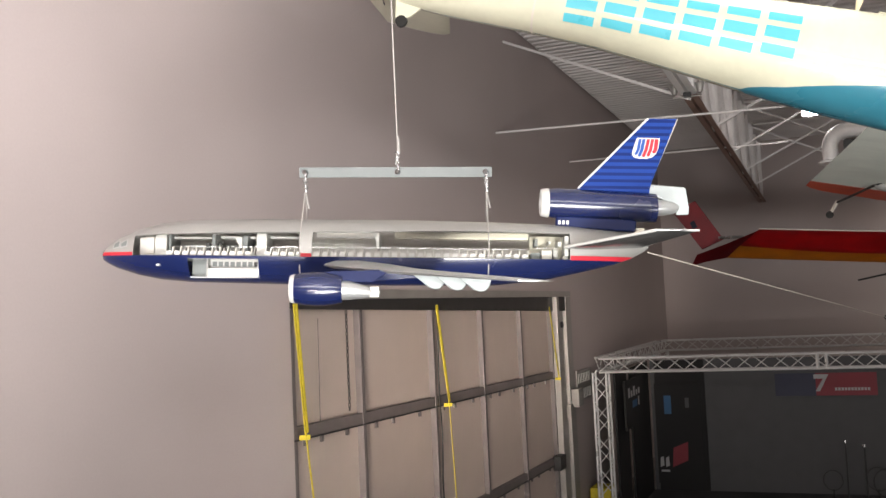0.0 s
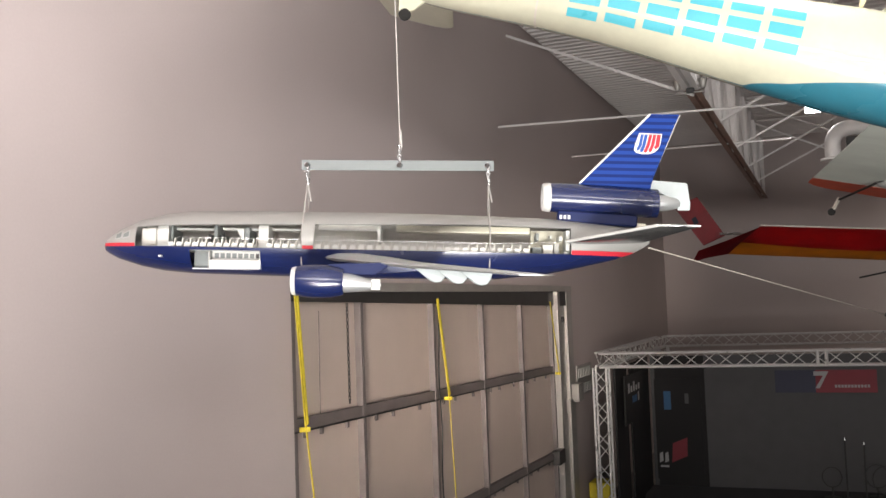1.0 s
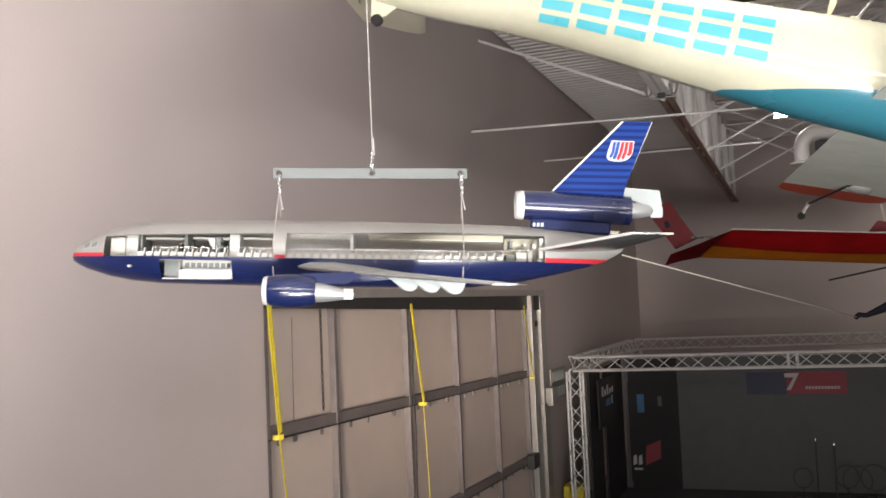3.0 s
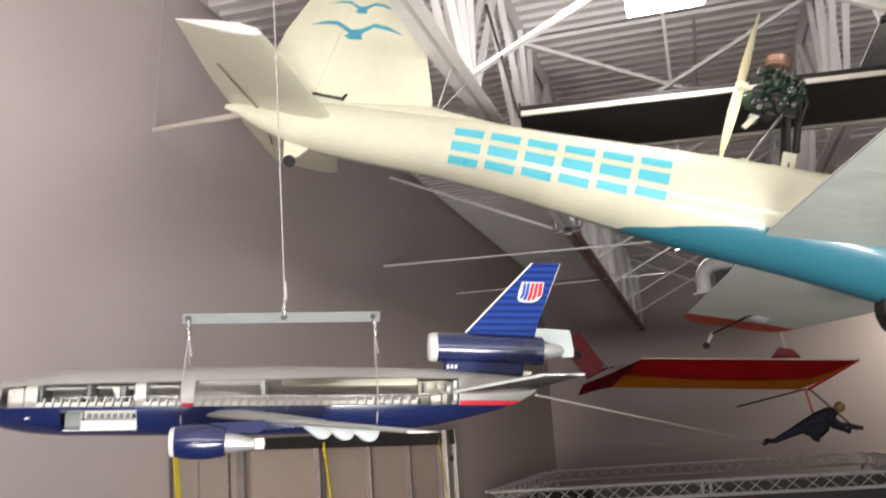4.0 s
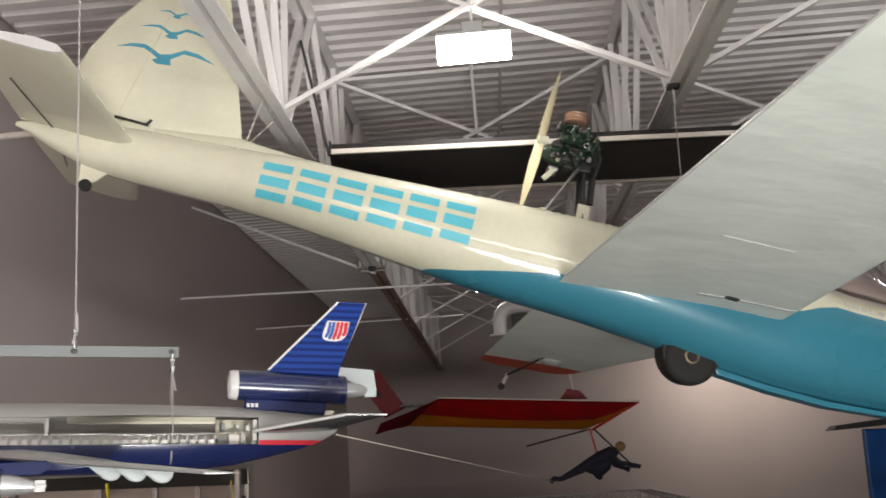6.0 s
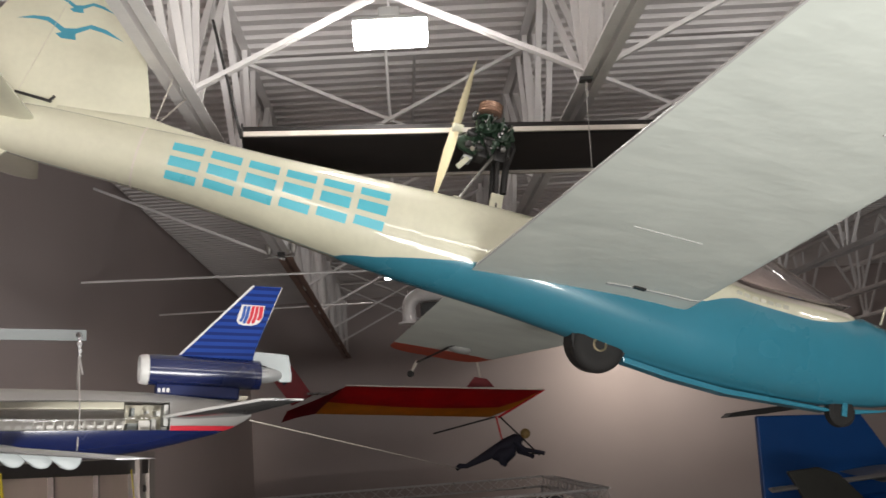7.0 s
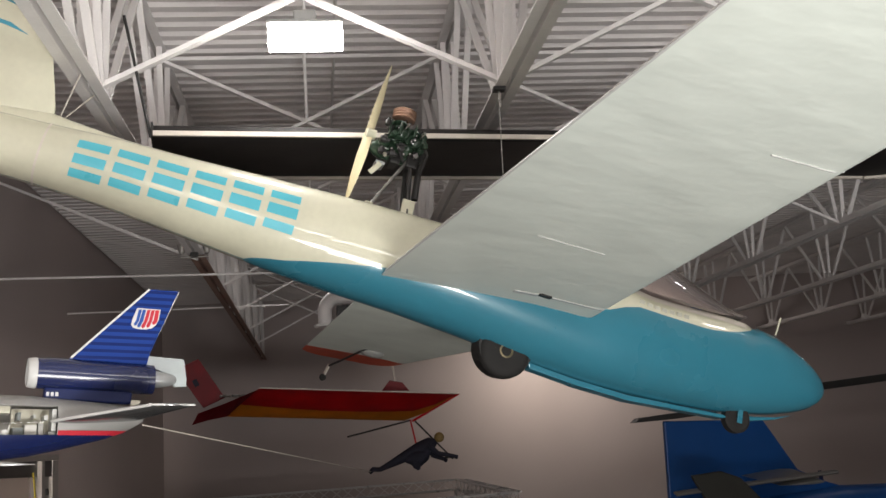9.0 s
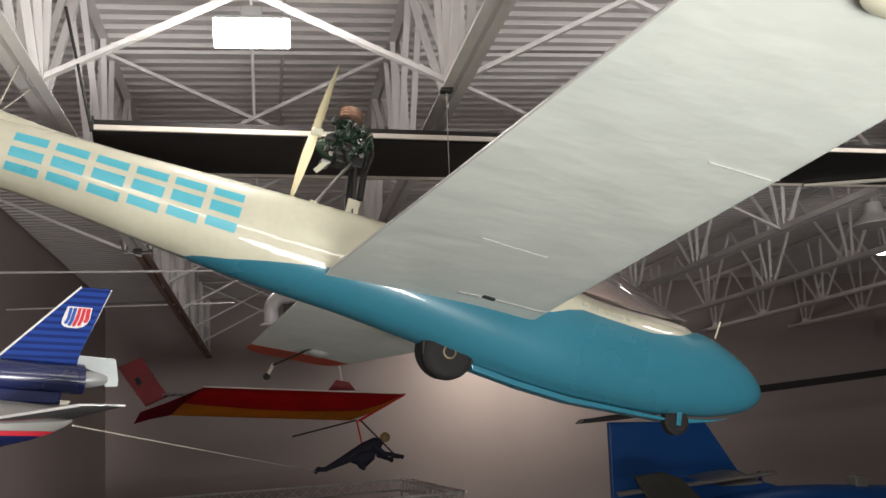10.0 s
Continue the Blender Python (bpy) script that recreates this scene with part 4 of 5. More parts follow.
part("tip_fairing", add_loft(bmesh.new(), rings), WHITE, glider, smooth=True)
leg = part("outrigger", bar((-0.05, 3.8, zo), (-0.27, 4.9, zo - 0.10), 0.014, sides=8), DARK, glider)
part("outrigger_fork", bar((-0.27, 4.9, zo - 0.08), (-0.30, 4.95, zo - 0.22), 0.02, 0.04), WINGEDGE, leg)
part("outrigger_wheel", turned([(-0.018, 0.03), (-0.012, 0.045), (0.012, 0.045), (0.018, 0.03)], "y", 16, (-0.31, 4.95, zo - 0.26)), RUBBER, leg)

# tail surfaces
FINP = [(-3.60, 0.24), (-3.64, 0.42), (-3.845, 0.97), (-4.10, 1.64), (-4.2, 1.76), (-4.38, 1.78), (-4.52, 1.68), (-4.65, 1.49), (-4.893, 1.10), (-5.0, 0.79), (-5.052, 0.60), (-5.0, 0.35), (-4.75, 0.15)]
part("tail_fin", slab(FINP, 0.07, "xz", 0.0, 0.02), CREAM, glider, smooth=True)
rings = [[Vector((x, w * math.cos(q), z0 + h * math.sin(q))) for q in [math.pi * i / 12 for i in range(13)]] for x, w, z0, h in ((-4.3, 0.09, 0.12, 0.14), (-3.64, 0.10, 0.16, 0.21), (-3.5, 0.10, 0.18, 0.175), (-3.1, 0.12, 0.22, 0.115), (-2.8, 0.12, 0.25, 0.085), (-2.55, 0.10, 0.28, 0.05))]
part("dorsal_fillet", add_loft(bmesh.new(), rings), CREAM, glider, smooth=True)
part("rudder_gap", bar((-4.62, -0.0365, 0.18), (-4.42, -0.0365, 1.84), 0.002, 0.01), WINGEDGE, glider)
for s in (-1, 1):
    bm = lifting_surface([((-4.36, s * 0.08, 0.03), (-5.33, s * 0.02, 0.06)), ((-4.46, s * 0.5, 0.05), (-5.33, s * 0.5, 0.06)), ((-4.63, s * 1.43, 0.07), (-5.27, s * 1.43, 0.055))], 0.09, flat_tip=True)
    tail = part("tailplane", bm, CREAM, glider, smooth=True)
    part("tip_cap", lifting_surface([((-4.63, s * 1.431, 0.07), (-5.27, s * 1.431, 0.055)), ((-4.64, s * 1.447, 0.07), (-5.265, s * 1.447, 0.055))], 0.085, flat_tip=True), EDGEWHITE, tail, "pale tailplane end cap")
    part("elevator_gap", bar((-5.02, s * 0.06, 0.012), (-5.14, s * 0.85, 0.026), 0.012, 0.004), DARK, glider)
part("control_rod", bar((-4.62, -0.06, 0.25), (-4.34, -0.09, 0.24), 0.012, sides=8), DARK, glider)
part("control_horn", bar((-4.36, -0.09, 0.23), (-4.33, -0.09, 0.29), 0.012, 0.02), DARK, glider)
leg = part("tail_skid", slab([(-4.76, -0.17), (-4.50, -0.17), (-4.60, -0.30), (-4.67, -0.34), (-4.72, -0.33)], 0.03, "xz", 0, 0.006), CREAM, glider)
part("tail_wheel", turned([(-0.02, 0.03), (-0.014, 0.05), (0.014, 0.05), (0.02, 0.03)], "y", 18, (-4.665, 0, -0.345)), RUBBER, leg)
# three gulls on the fin, each a body with two swept wings
for x, z, k in ((-4.44, 0.825, 1.0), (-4.43, 1.065, 0.68), (-4.44, 1.25, 0.40)):
    upper = [(-0.37, 0.035), (-0.27, 0.09), (-0.16, 0.115), (-0.09, 0.09), (-0.02, 0.06), (0.06, 0.085), (0.16, 0.155), (0.28, 0.15), (0.43, 0.095)]
    lower = [(0.26, 0.118), (0.16, 0.118), (0.07, 0.04), (0.09, -0.01), (-0.02, -0.03), (-0.07, -0.005), (-0.03, 0.02), (-0.10, 0.055), (-0.16, 0.078), (-0.25, 0.068)]
    part("gull_mark", slab([(x + p * k, z + q * k) for p, q in upper + lower], 0.003, "xz", -0.0365), GULL, glider, "blue painted gull")
# registration as plain bars, six cells of three bars
for c in range(6):
    x0 = -3.36 + 0.2925 * c
    lo, hi = 221 - 3.9 * c, 156 - 0.5 * c
    for f0, f1 in ((0.0, 0.24), (0.38, 0.62), (0.76, 1.0)):
        row = [[skin_point(x, lo + (hi - lo) * f, 0.004) for f in np.linspace(f0, f1, 4)] for x in np.linspace(x0, x0 + 0.235, 5)]
        part("bar_mark", add_loft(bmesh.new(), row, closed=False, caps=False), DECAL, glider)

# wheels
wheel = part("main_wheel", turned([(-0.07, 0.11), (-0.075, 0.16), (-0.06, 0.205), (-0.03, 0.225), (0.03, 0.225), (0.06, 0.205), (0.075, 0.16), (0.07, 0.11)], "y", 36, (0.31, -0.06, -0.47)), RUBBER, glider, "black rubber main wheel tyre", smooth=True)
part("rim", turned([(-0.05, 0.03), (-0.078, 0.05), (-0.06, 0.075), (-0.07, 0.1), (-0.068, 0.115), (0.05, 0.115)], "y", 28, (0.31, -0.06, -0.47)), BRASS, wheel, smooth=True)
part("wheel_well", turned([(-0.1, 0.24), (0.1, 0.24)], "y", 28, (0.31, 0.0, -0.43)), DARK, glider)
nw = part("nose_wheel", turned([(-0.05, 0.06), (-0.055, 0.1), (-0.035, 0.128), (0.035, 0.128), (0.055, 0.1), (0.05, 0.06)], "y", 30, (2.6, -0.02, -0.455)), RUBBER, glider, "black rubber nose wheel", smooth=True)
part("rim", turned([(-0.04, 0.015), (-0.045, 0.06), (0.045, 0.06)], "y", 20, (2.6, -0.02, -0.455)), DARK, nw)
part("fork", box((2.575, -0.095, -0.5), (2.625, -0.08, -0.3), 0.004), CYAN, nw)
part("belly_skid", slab([(0.54, -0.49), (1.0, -0.525), (1.5, -0.53), (2.45, -0.455), (2.5, -0.47), (2.45, -0.49), (1.5, -0.575), (1.0, -0.572), (0.56, -0.545)], 0.12, "xz", 0, 0.012), CYAN, glider)
part("nose_skid", slab([(2.72, -0.40), (3.0, -0.34), (3.2, -0.27), (3.0, -0.36), (2.74, -0.44)], 0.05, "xz", 0, 0.006), CYAN, glider)
# canopy and its frame
rings = []
for k in range(15):
    u = k / 14
    x = 0.85 + 1.72 * u
    h = lerp([(0, 0.0), (0.06, 0.22), (0.2, 0.40), (0.36, 0.46), (0.5, 0.43), (0.75, 0.24), (0.93, 0.06), (1, 0.0)], u)
    base = lerp([(0.85, 0.36), (1.8, 0.33), (2.2, 0.38), (2.57, 0.47)], x)
    w = 0.33 * (1 - 0.75 * max(0, u - 0.45) ** 1.2 * 1.6)
    rings.append([Vector((x, w * math.cos(a), base + max(0.01, h) * math.sin(a))) for a in [math.pi * i / 16 for i in range(17)]])
part("canopy", add_loft(bmesh.new(), rings, closed=False, caps=False), CANOPY, glider, "brown tinted acrylic canopy", smooth=True)
sill = bmesh.new()
add_loft(sill, [[skin_point(x, d, 0.012) for d in (136, 132, 128, 124)] for x in np.linspace(0.95, 2.5, 9)], closed=False, caps=False)
part("canopy_rail", sill, WINGEDGE, glider)
for k in range(7):
    part("bar_mark", bar(skin_point(1.35 + 0.075 * k, 146, 0.005), skin_point(1.40 + 0.075 * k, 146, 0.005), 0.004, 0.035), FAINT, glider)
part("pitot", bar((2.92, -0.05, 0.42), (2.96, -0.05, 0.6), 0.009, sides=8), CREAM, glider)

# engine on its pylon with propeller
engine = part("engine", turned([(-0.24, 0.04), (-0.2, 0.07), (-0.14, 0.085), (0.06, 0.09), (0.14, 0.075), (0.2, 0.045)], "x", 20, (-0.96, 0, 0.97)), ENGINE_GREEN, glider, "dark green two-stroke engine", smooth=True)


def dome(centre, r, squash=1.0, axis="y"):
    prof = [(r * squash * math.sin(q), r * math.cos(q)) for q in [radians(d) for d in (-88, -60, -35, -10, 15, 40, 65, 88)]]
    return turned(prof, axis, 18, centre)


for cx, cy, cz, r in ((-0.985, -0.12, 1.10, 0.078), (-0.985, 0.13, 1.10, 0.085), (-0.84, -0.11, 1.06, 0.072), (-0.84, 0.12, 1.06, 0.08), (-1.10, -0.09, 1.0, 0.055), (-0.90, -0.13, 0.98, 0.055)):
    part("cover", dome((cx, cy, cz), r), ENGINE_GREEN, engine, smooth=True)
for s in (-1, 1):
    for cx, cz in ((-0.985, 1.10), (-0.84, 1.06)):
        fins = bmesh.new()
        for k in range(5):
            ring = [[Vector((cx + r * math.cos(q), s * (0.05 + 0.018 * k) + d, cz + r * math.sin(q))) for q in [2 * math.pi * i / 18 for i in range(18)]] for d, r in ((0, 0.05), (0.001, 0.1), (0.006, 0.1), (0.007, 0.05))]
            add_loft(fins, ring)
        part("cooling_fins", fins, ENGINE_GREEN, engine)
        part("plug", bar((cx + 0.01, s * 0.2, cz + 0.02), (cx + 0.03, s * 0.27, cz + 0.05), 0.012, sides=8), CHROME, engine)
    part("exhaust_stub", bar((-1.03, s * 0.14, 0.93), (-1.09, s * 0.2, 0.84), 0.022, sides=10), CHROME, engine)
    part("inlet_pipe", bar((-0.93, s * 0.06, 1.14), (-0.95, s * 0.02, 1.27), 0.025, sides=10), CHROME, engine)
for cx, cz, r in ((-1.015, 1.105, 1.0), (-0.88, 1.062, 0.92)):
    bell = part("cylinder_shroud", turned([(-0.08, 0.05 * r), (-0.12, 0.080 * r), (-0.185, 0.092 * r), (-0.195, 0.090 * r), (-0.19, 0.080 * r), (-0.14, 0.066 * r), (-0.135, 0.02)], "y", 24, (cx, 0, cz)), ENGINE_GREEN, engine, "green bell-shaped cylinder shroud", smooth=True)
    part("plug", turned([(-0.14, 0.026), (-0.165, 0.026), (-0.17, 0.016), (-0.21, 0.014), (-0.215, 0.006)], "y", 14, (cx + 0.01, 0, cz - 0.01)), CHROME, engine, smooth=True)
    part("plug_lead", bar((cx + 0.01, -0.20, cz), (cx + 0.05, -0.12, cz + 0.14), 0.007, sides=6), DARK, engine)
part("mount_strip", bar((-1.16, -0.09, 0.69), (-1.09, -0.09, 0.80), 0.012, 0.045), CREAM, engine)
part("carburettor", box((-0.88, -0.11, 0.84), (-0.78, -0.02, 0.95), 0.02), DARK, engine)
part("gear_case", box((-1.02, -0.1, 0.84), (-0.93, 0.06, 0.93), 0.02), DARK, engine)
part("bracket", box((-1.13, -0.08, 0.80), (-1.05, 0.06, 0.83), 0.006), ALU, engine)
rng = random.Random(4)
for k in range(34):
    cx, cy, cz = rng.uniform(-1.13, -0.76), rng.uniform(-0.22, -0.08), rng.uniform(0.86, 1.16)
    r, h = rng.uniform(0.010, 0.032), rng.uniform(0.02, 0.06)
    ax = rng.choice("xyz")
    mt = rng.choice((ENGINE_GREEN, ENGINE_GREEN, DARK, CHROME, ENGINE_GREEN, DARK))
    part("fitting", turned([(-h, r * 0.7), (-h * 0.8, r), (h * 0.3, r), (h * 0.4, r * 0.6), (h, r * 0.5)], ax, 12, (cx, cy, cz)), mt, engine, smooth=True)
for k in range(6):
    part("bolt", bar((-1.1 + 0.055 * k, -0.16, 0.9 + 0.02 * (k % 3)), (-1.1 + 0.055 * k, -0.19, 0.9 + 0.02 * (k % 3)), 0.01, sides=8), CHROME, engine)
filt = part("air_filter", turned([(0, 0.07), (0.01, 0.087), (0.025, 0.08), (0.038, 0.09), (0.05, 0.083), (0.063, 0.09), (0.075, 0.083), (0.088, 0.089), (0.1, 0.074), (0.105, 0.03)], "z", 26), COPPER, engine, "copper-coloured finned air filter")
filt.location, filt.rotation_euler, filt.scale = (-0.972, -0.02, 1.275), (0, radians(-2), 0), (1.18, 1.18, 1.0)
for a, b in (((-0.8, -0.1, 1.12), (-0.72, -0.13, 0.98)), ((-0.72, -0.13, 0.98), (-0.74, -0.1, 0.82)), ((-0.87, -0.12, 1.2), (-0.8, -0.14, 1.1)), ((-1.0, -0.17, 0.98), (-0.92, -0.17, 0.84))):
    part("hose", bar(a, b, 0.014, sides=8), DARK, engine)
for a, b, r in (((-0.86, -0.08, 0.92), (-1.1, -0.08, 0.40), 0.014), ((-0.86, 0.08, 0.92), (-1.1, 0.08, 0.40), 0.014), ((-0.84, -0.07, 0.93), (-0.77, -0.08, 0.43), 0.022), ((-0.84, 0.07, 0.93), (-0.77, 0.08, 0.43), 0.022), ((-0.76, -0.03, 1.05), (-0.72, -0.03, 0.60), 0.03)):
    part("strut", bar(a, b, r, sides=10), STRUT if r < 0.02 else DARK, glider)
part("pylon_foot", box((-0.83, -0.1, 0.40), (-0.72, -0.07, 0.56), 0.008), CREAM, glider)
part("rear_foot", box((-1.14, -0.1, 0.38), (-1.07, 0.1, 0.44), 0.01), CREAM, glider)
prop = bmesh.new()
for s in (-1, 1):
    rows = []
    for u, w, th in ((0.0, 0.045, 0.03), (0.06, 0.045, 0.03), (0.2, 0.055, 0.018), (0.4, 0.056, 0.013), (0.55, 0.045, 0.010), (0.64, 0.026, 0.007), (0.675, 0.006, 0.003)):
        tw = radians(60 - 45 * u / 0.68) * s
        rows.append([Vector((w * p * math.sin(tw) + th * q * math.cos(tw), w * p * math.cos(tw) - th * q * math.sin(tw), s * u)) for p, q in ((-1, 0), (-0.4, 0.8), (0.3, 0.9), (1, 0.1), (0.3, -0.5), (-0.4, -0.5))])
    add_loft(prop, rows)
pp = part("propeller", prop, PROP, glider, "pale varnished wooden propeller", smooth=True)
pp.location, pp.rotation_euler = (-1.235, 0, 1.075), (radians(4), radians(3.4), 0)
part("hub", turned([(-0.03, 0.03), (-0.02, 0.045), (0.06, 0.045)], "x", 18, (-1.235, 0, 1.075)), CREAM, glider)

# cables that hold the glider, and its stay tube to the wall
GP = lambda *p: GL @ Vector(p)
hang = bmesh.new()
add_bar(hang, (1.92, 8.43, ZB), GP(0.27, 0.1, 0.3), 0.0045, sides=8)
for k in range(4):
    add_bar(hang, (1.915 + 0.01 * (k % 2), 8.42, ZB - 0.04 - 0.04 * k), (1.935 - 0.01 * (k % 2), 8.42, ZB - 0.08 - 0.04 * k), 0.008, sides=8)
tagged(part("beam_clamp", box((1.86, 8.36, ZB - 0.045), (1.98, 8.46, ZB - 0.004), 0.01), DARK), "dark steel clamp on the truss above the glider", "clamp")
tagged(part("hanging_cable", hang, WIRE), "steel cable holding the glider wing", "cable")
rope = bmesh.new()
for a, b in (((-1.82, 8.4, ZB), (-3.6, 0.0, 0.27)), ((-1.82, 7.9, ZB), (-3.6, 0.05, 0.27))):
    add_bar(rope, a, GP(*b), 0.006, sides=6)
tagged(part("tail_rope", rope, WINGEDGE), "pale rope tied round the glider tail", "rope")
tube = thing("stay_tube", "pale stay tube between wall and glider tail with a wire", "tube")
part("tube", bar((-5.13, 8.35, 7.84), GP(-5.2, 0.06, -0.02), 0.028, sides=10), WINGEDGE, tube)
part("wire", bar((-5.13, 8.35, 7.84), (-5.16, 8.7, ZD + 0.02), 0.006, sides=6), WIRE, tube)

# ---------------------------------------------------------------- long black wing behind the engine
bw = thing("black_wing", "long wing with black fabric underside and pale edges", "wing", pose(-1.3, 8.36, 7.42, 0, 0, 7))
SPAN = 12.5
rings = []
for x in np.linspace(0, SPAN, 9):
    rings.append([Vector((x, p, q)) for p, q in ((0.0, -0.03), (0.06, -0.04), (0.7, -0.02), (1.42, 0.0), (1.48, 0.02), (1.1, 0.1), (0.5, 0.14), (0.1, 0.1))])
part("skin", add_loft(bmesh.new(), rings), BLACKWING, bw)
part("front_edge", bar((0, -0.012, -0.012), (SPAN, -0.012, -0.012), 0.03, 0.045), WINGEDGE, bw)
part("rear_edge", bar((0, 1.47, -0.01), (SPAN, 1.47, -0.01), 0.05, 0.03), WINGEDGE, bw)
part("end_rib", box((-0.02, 0, -0.02), (0.0, 1.48, 0.1)), DARK, bw)
for x in (8.6, 8.75):
    part("cross_tube", bar((x, 1.4, -0.03), (x + 1.2, 0.9, -0.05), 0.02, sides=8), WINGEDGE, bw)
part("mast", bar((-0.02, 0.02, -0.04), (-0.24, 0.0, 1.12), 0.014, sides=10), DARK, bw)

# ---------------------------------------------------------------- hang glider with its dummy flyer
hg = thing("hang_glider", "red and gold hang glider hung from the roof", "hang glider")


def sight(x, z, yy):
    """A point at depth yy on the bearing of (x, z) at 22 m."""
    return Vector((x * yy / 22, yy, 4.53 + (z - 4.53) * yy / 22))


NOSE, TIP, KEEL = sight(3.31, 5.52, 22.0), sight(-1.24, 5.94, 20.4), sight(2.2, 4.97, 22.8)


def sail(rows, mat, name):
    bm = bmesh.new()
    add_loft(bm, rows, closed=False, caps=False)
    bmesh.ops.solidify(bm, geom=bm.faces[:], thickness=0.012)
    return part(name, bm, mat, hg, smooth=True)


def sail_rows(f0, f1):
    rows = []
    for u in np.linspace(0, 1, 12):
        t = TIP.lerp(NOSE, u)
        lo = sight(-1.98, 5.36, 21.6).lerp(KEEL, min(1, u / 0.86)) if u < 0.86 else KEEL.lerp(NOSE, (u - 0.86) / 0.14)
        rows.append([t.lerp(lo, f) + Vector((0, 0, -0.10 * math.sin(math.pi * f) * math.sin(math.pi * u))) for f in np.linspace(f0, f1, 5)])
    return rows


sail(sail_rows(0.0, 0.56), SAIL_RED, "sail_panel")
sail(sail_rows(0.56, 1.0), SAIL_GOLD, "sail_panel")
# the tube's pale colour paints the highlight along the sail's top edge
part("leading_tube", bar(TIP + Vector((0, 0, 0.012)), NOSE, 0.015, sides=8), WINGEDGE, hg, "leading edge tube with a painted highlight")
part("cross_edge", bar(KEEL, NOSE, 0.03, sides=8), SAIL_RED, hg)
sail([[sight(-1.22, 5.93, 20.5), sight(-1.96, 5.36, 21.6)], [sight(-1.98, 5.66, 20.9), sight(-2.4, 5.30, 21.3)], [sight(-2.6, 5.47, 21.1), sight(-2.74, 5.22, 21.25)]], SAIL_RED_SHADED, "wing_end")
part("tail_boom", bar((-1.5, 21.7, 5.78), (-2.1, 21.95, 5.82), 0.03, sides=8), ALU, hg)
part("tail_fin", slab([(-3.08, 6.48), (-2.57, 6.69), (-2.0, 5.78), (-2.48, 5.58)], 0.04, "xz", 22.0, 0.01), SAIL_RED_SHADED, hg, "red tail fin in a shaded tone")
part("tail_mark", slab([(-2.72, 6.2), (-2.62, 6.25), (-2.55, 6.1), (-2.65, 6.05)], 0.004, "xz", 21.975), SUIT, hg)
part("king_post", bar((1.98, 22.4, 5.3), (1.85, 22.4, 6.3), 0.025, sides=8), WINGEDGE, hg)
part("hang_wire", bar((1.85, 22.4, 6.28), (1.75, 22.4, ZD + 0.03), 0.012, sides=6), WIRE, hg)
part("upper_fin", slab([(1.55, 5.72), (2.2, 5.68), (2.05, 5.88), (1.75, 5.95)], 0.03, "xz", 22.3, 0.008), SAIL_RED_SHADED, hg)
part("hang_strap", bar((2.2, 22.5, 5.0), (2.3, 22.3, 4.3), 0.035, 0.05), SAIL_RED, hg)
part("control_bar", bar((2.3, 22.5, 4.98), (3.1, 22.2, 4.05), 0.02, sides=8), DARK, hg)
part("control_bar", bar((2.9, 22.0, 4.1), (3.2, 22.3, 4.08), 0.02, sides=8), DARK, hg)
part("rear_wire", bar((0.7, 22.4, 4.72), (2.2, 22.5, 5.0), 0.02, sides=8), DARK, hg)

dummy = bmesh.new()


def limb(pts):
    rings = []
    for k, (p, r) in enumerate(pts):
        a = Vector(pts[max(0, k - 1)][0])
        b = Vector(pts[min(len(pts) - 1, k + 1)][0])
        d = (b - a).normalized()
        u = d.cross(Vector((0, 1, 0.01))).normalized()
        v = u.cross(d)
        rings.append([Vector(p) + (u * math.cos(q) + v * math.sin(q)) * r for q in [2 * math.pi * i / 12 for i in range(12)]])
    add_loft(dummy, rings)


limb([((1.38, 22.3, 3.92), 0.05), ((1.7, 22.32, 4.05), 0.085), ((2.05, 22.3, 4.2), 0.13), ((2.35, 22.3, 4.32), 0.17), ((2.62, 22.3, 4.43), 0.16), ((2.74, 22.3, 4.48), 0.07)])
limb([((1.17, 22.25, 3.88), 0.05), ((1.25, 22.28, 3.95), 0.06), ((1.40, 22.3, 3.93), 0.05)])
limb([((2.55, 22.15, 4.4), 0.07), ((2.75, 22.1, 4.2), 0.055), ((3.1, 22.1, 4.12), 0.04), ((3.2, 22.1, 4.08), 0.05)])
limb([((2.0, 22.25, 4.08), 0.05), ((2.14, 22.25, 4.12), 0.15), ((2.3, 22.25, 4.12), 0.2), ((2.46, 22.25, 4.2), 0.15), ((2.56, 22.25, 4.3), 0.06)])
limb([((2.2, 22.2, 4.1), 0.12), ((2.26, 22.2, 3.94), 0.09), ((2.3, 22.2, 3.86), 0.03)])
limb([((2.6, 22.4, 4.36), 0.07), ((2.66, 22.42, 4.16), 0.06), ((2.9, 22.35, 4.06), 0.045), ((2.96, 22.3, 4.02), 0.05)])
head0 = bmesh.ops.create_icosphere(dummy, subdivisions=2, radius=0.12, matrix=pose(2.82, 22.28, 4.56))
for f in {f for v in head0["verts"] for f in v.link_faces}:
    f.material_index = 1
tagged(part("dummy_flyer", dummy, (SUIT, MUSTARD), smooth=True), "dark dummy flyer in overalls hung under the hang glider", "dummy")
wire_rows = [[Vector(p) + Vector((r * math.cos(q), 0, r * math.sin(q))) for q in [2 * math.pi * i / 8 for i in range(8)]] for p, r in (((-0.72, 4.4, 4.69), 0.0032), ((1.2, 22.25, 3.9), 0.009))]
tagged(part("stay_wire", add_loft(bmesh.new(), wire_rows), WINGEDGE), "thin pale stay wire to the dummy flyer", "wire")

# ---------------------------------------------------------------- display booth of box truss
booth = thing("display_booth", "aluminium box truss display booth", "display booth")


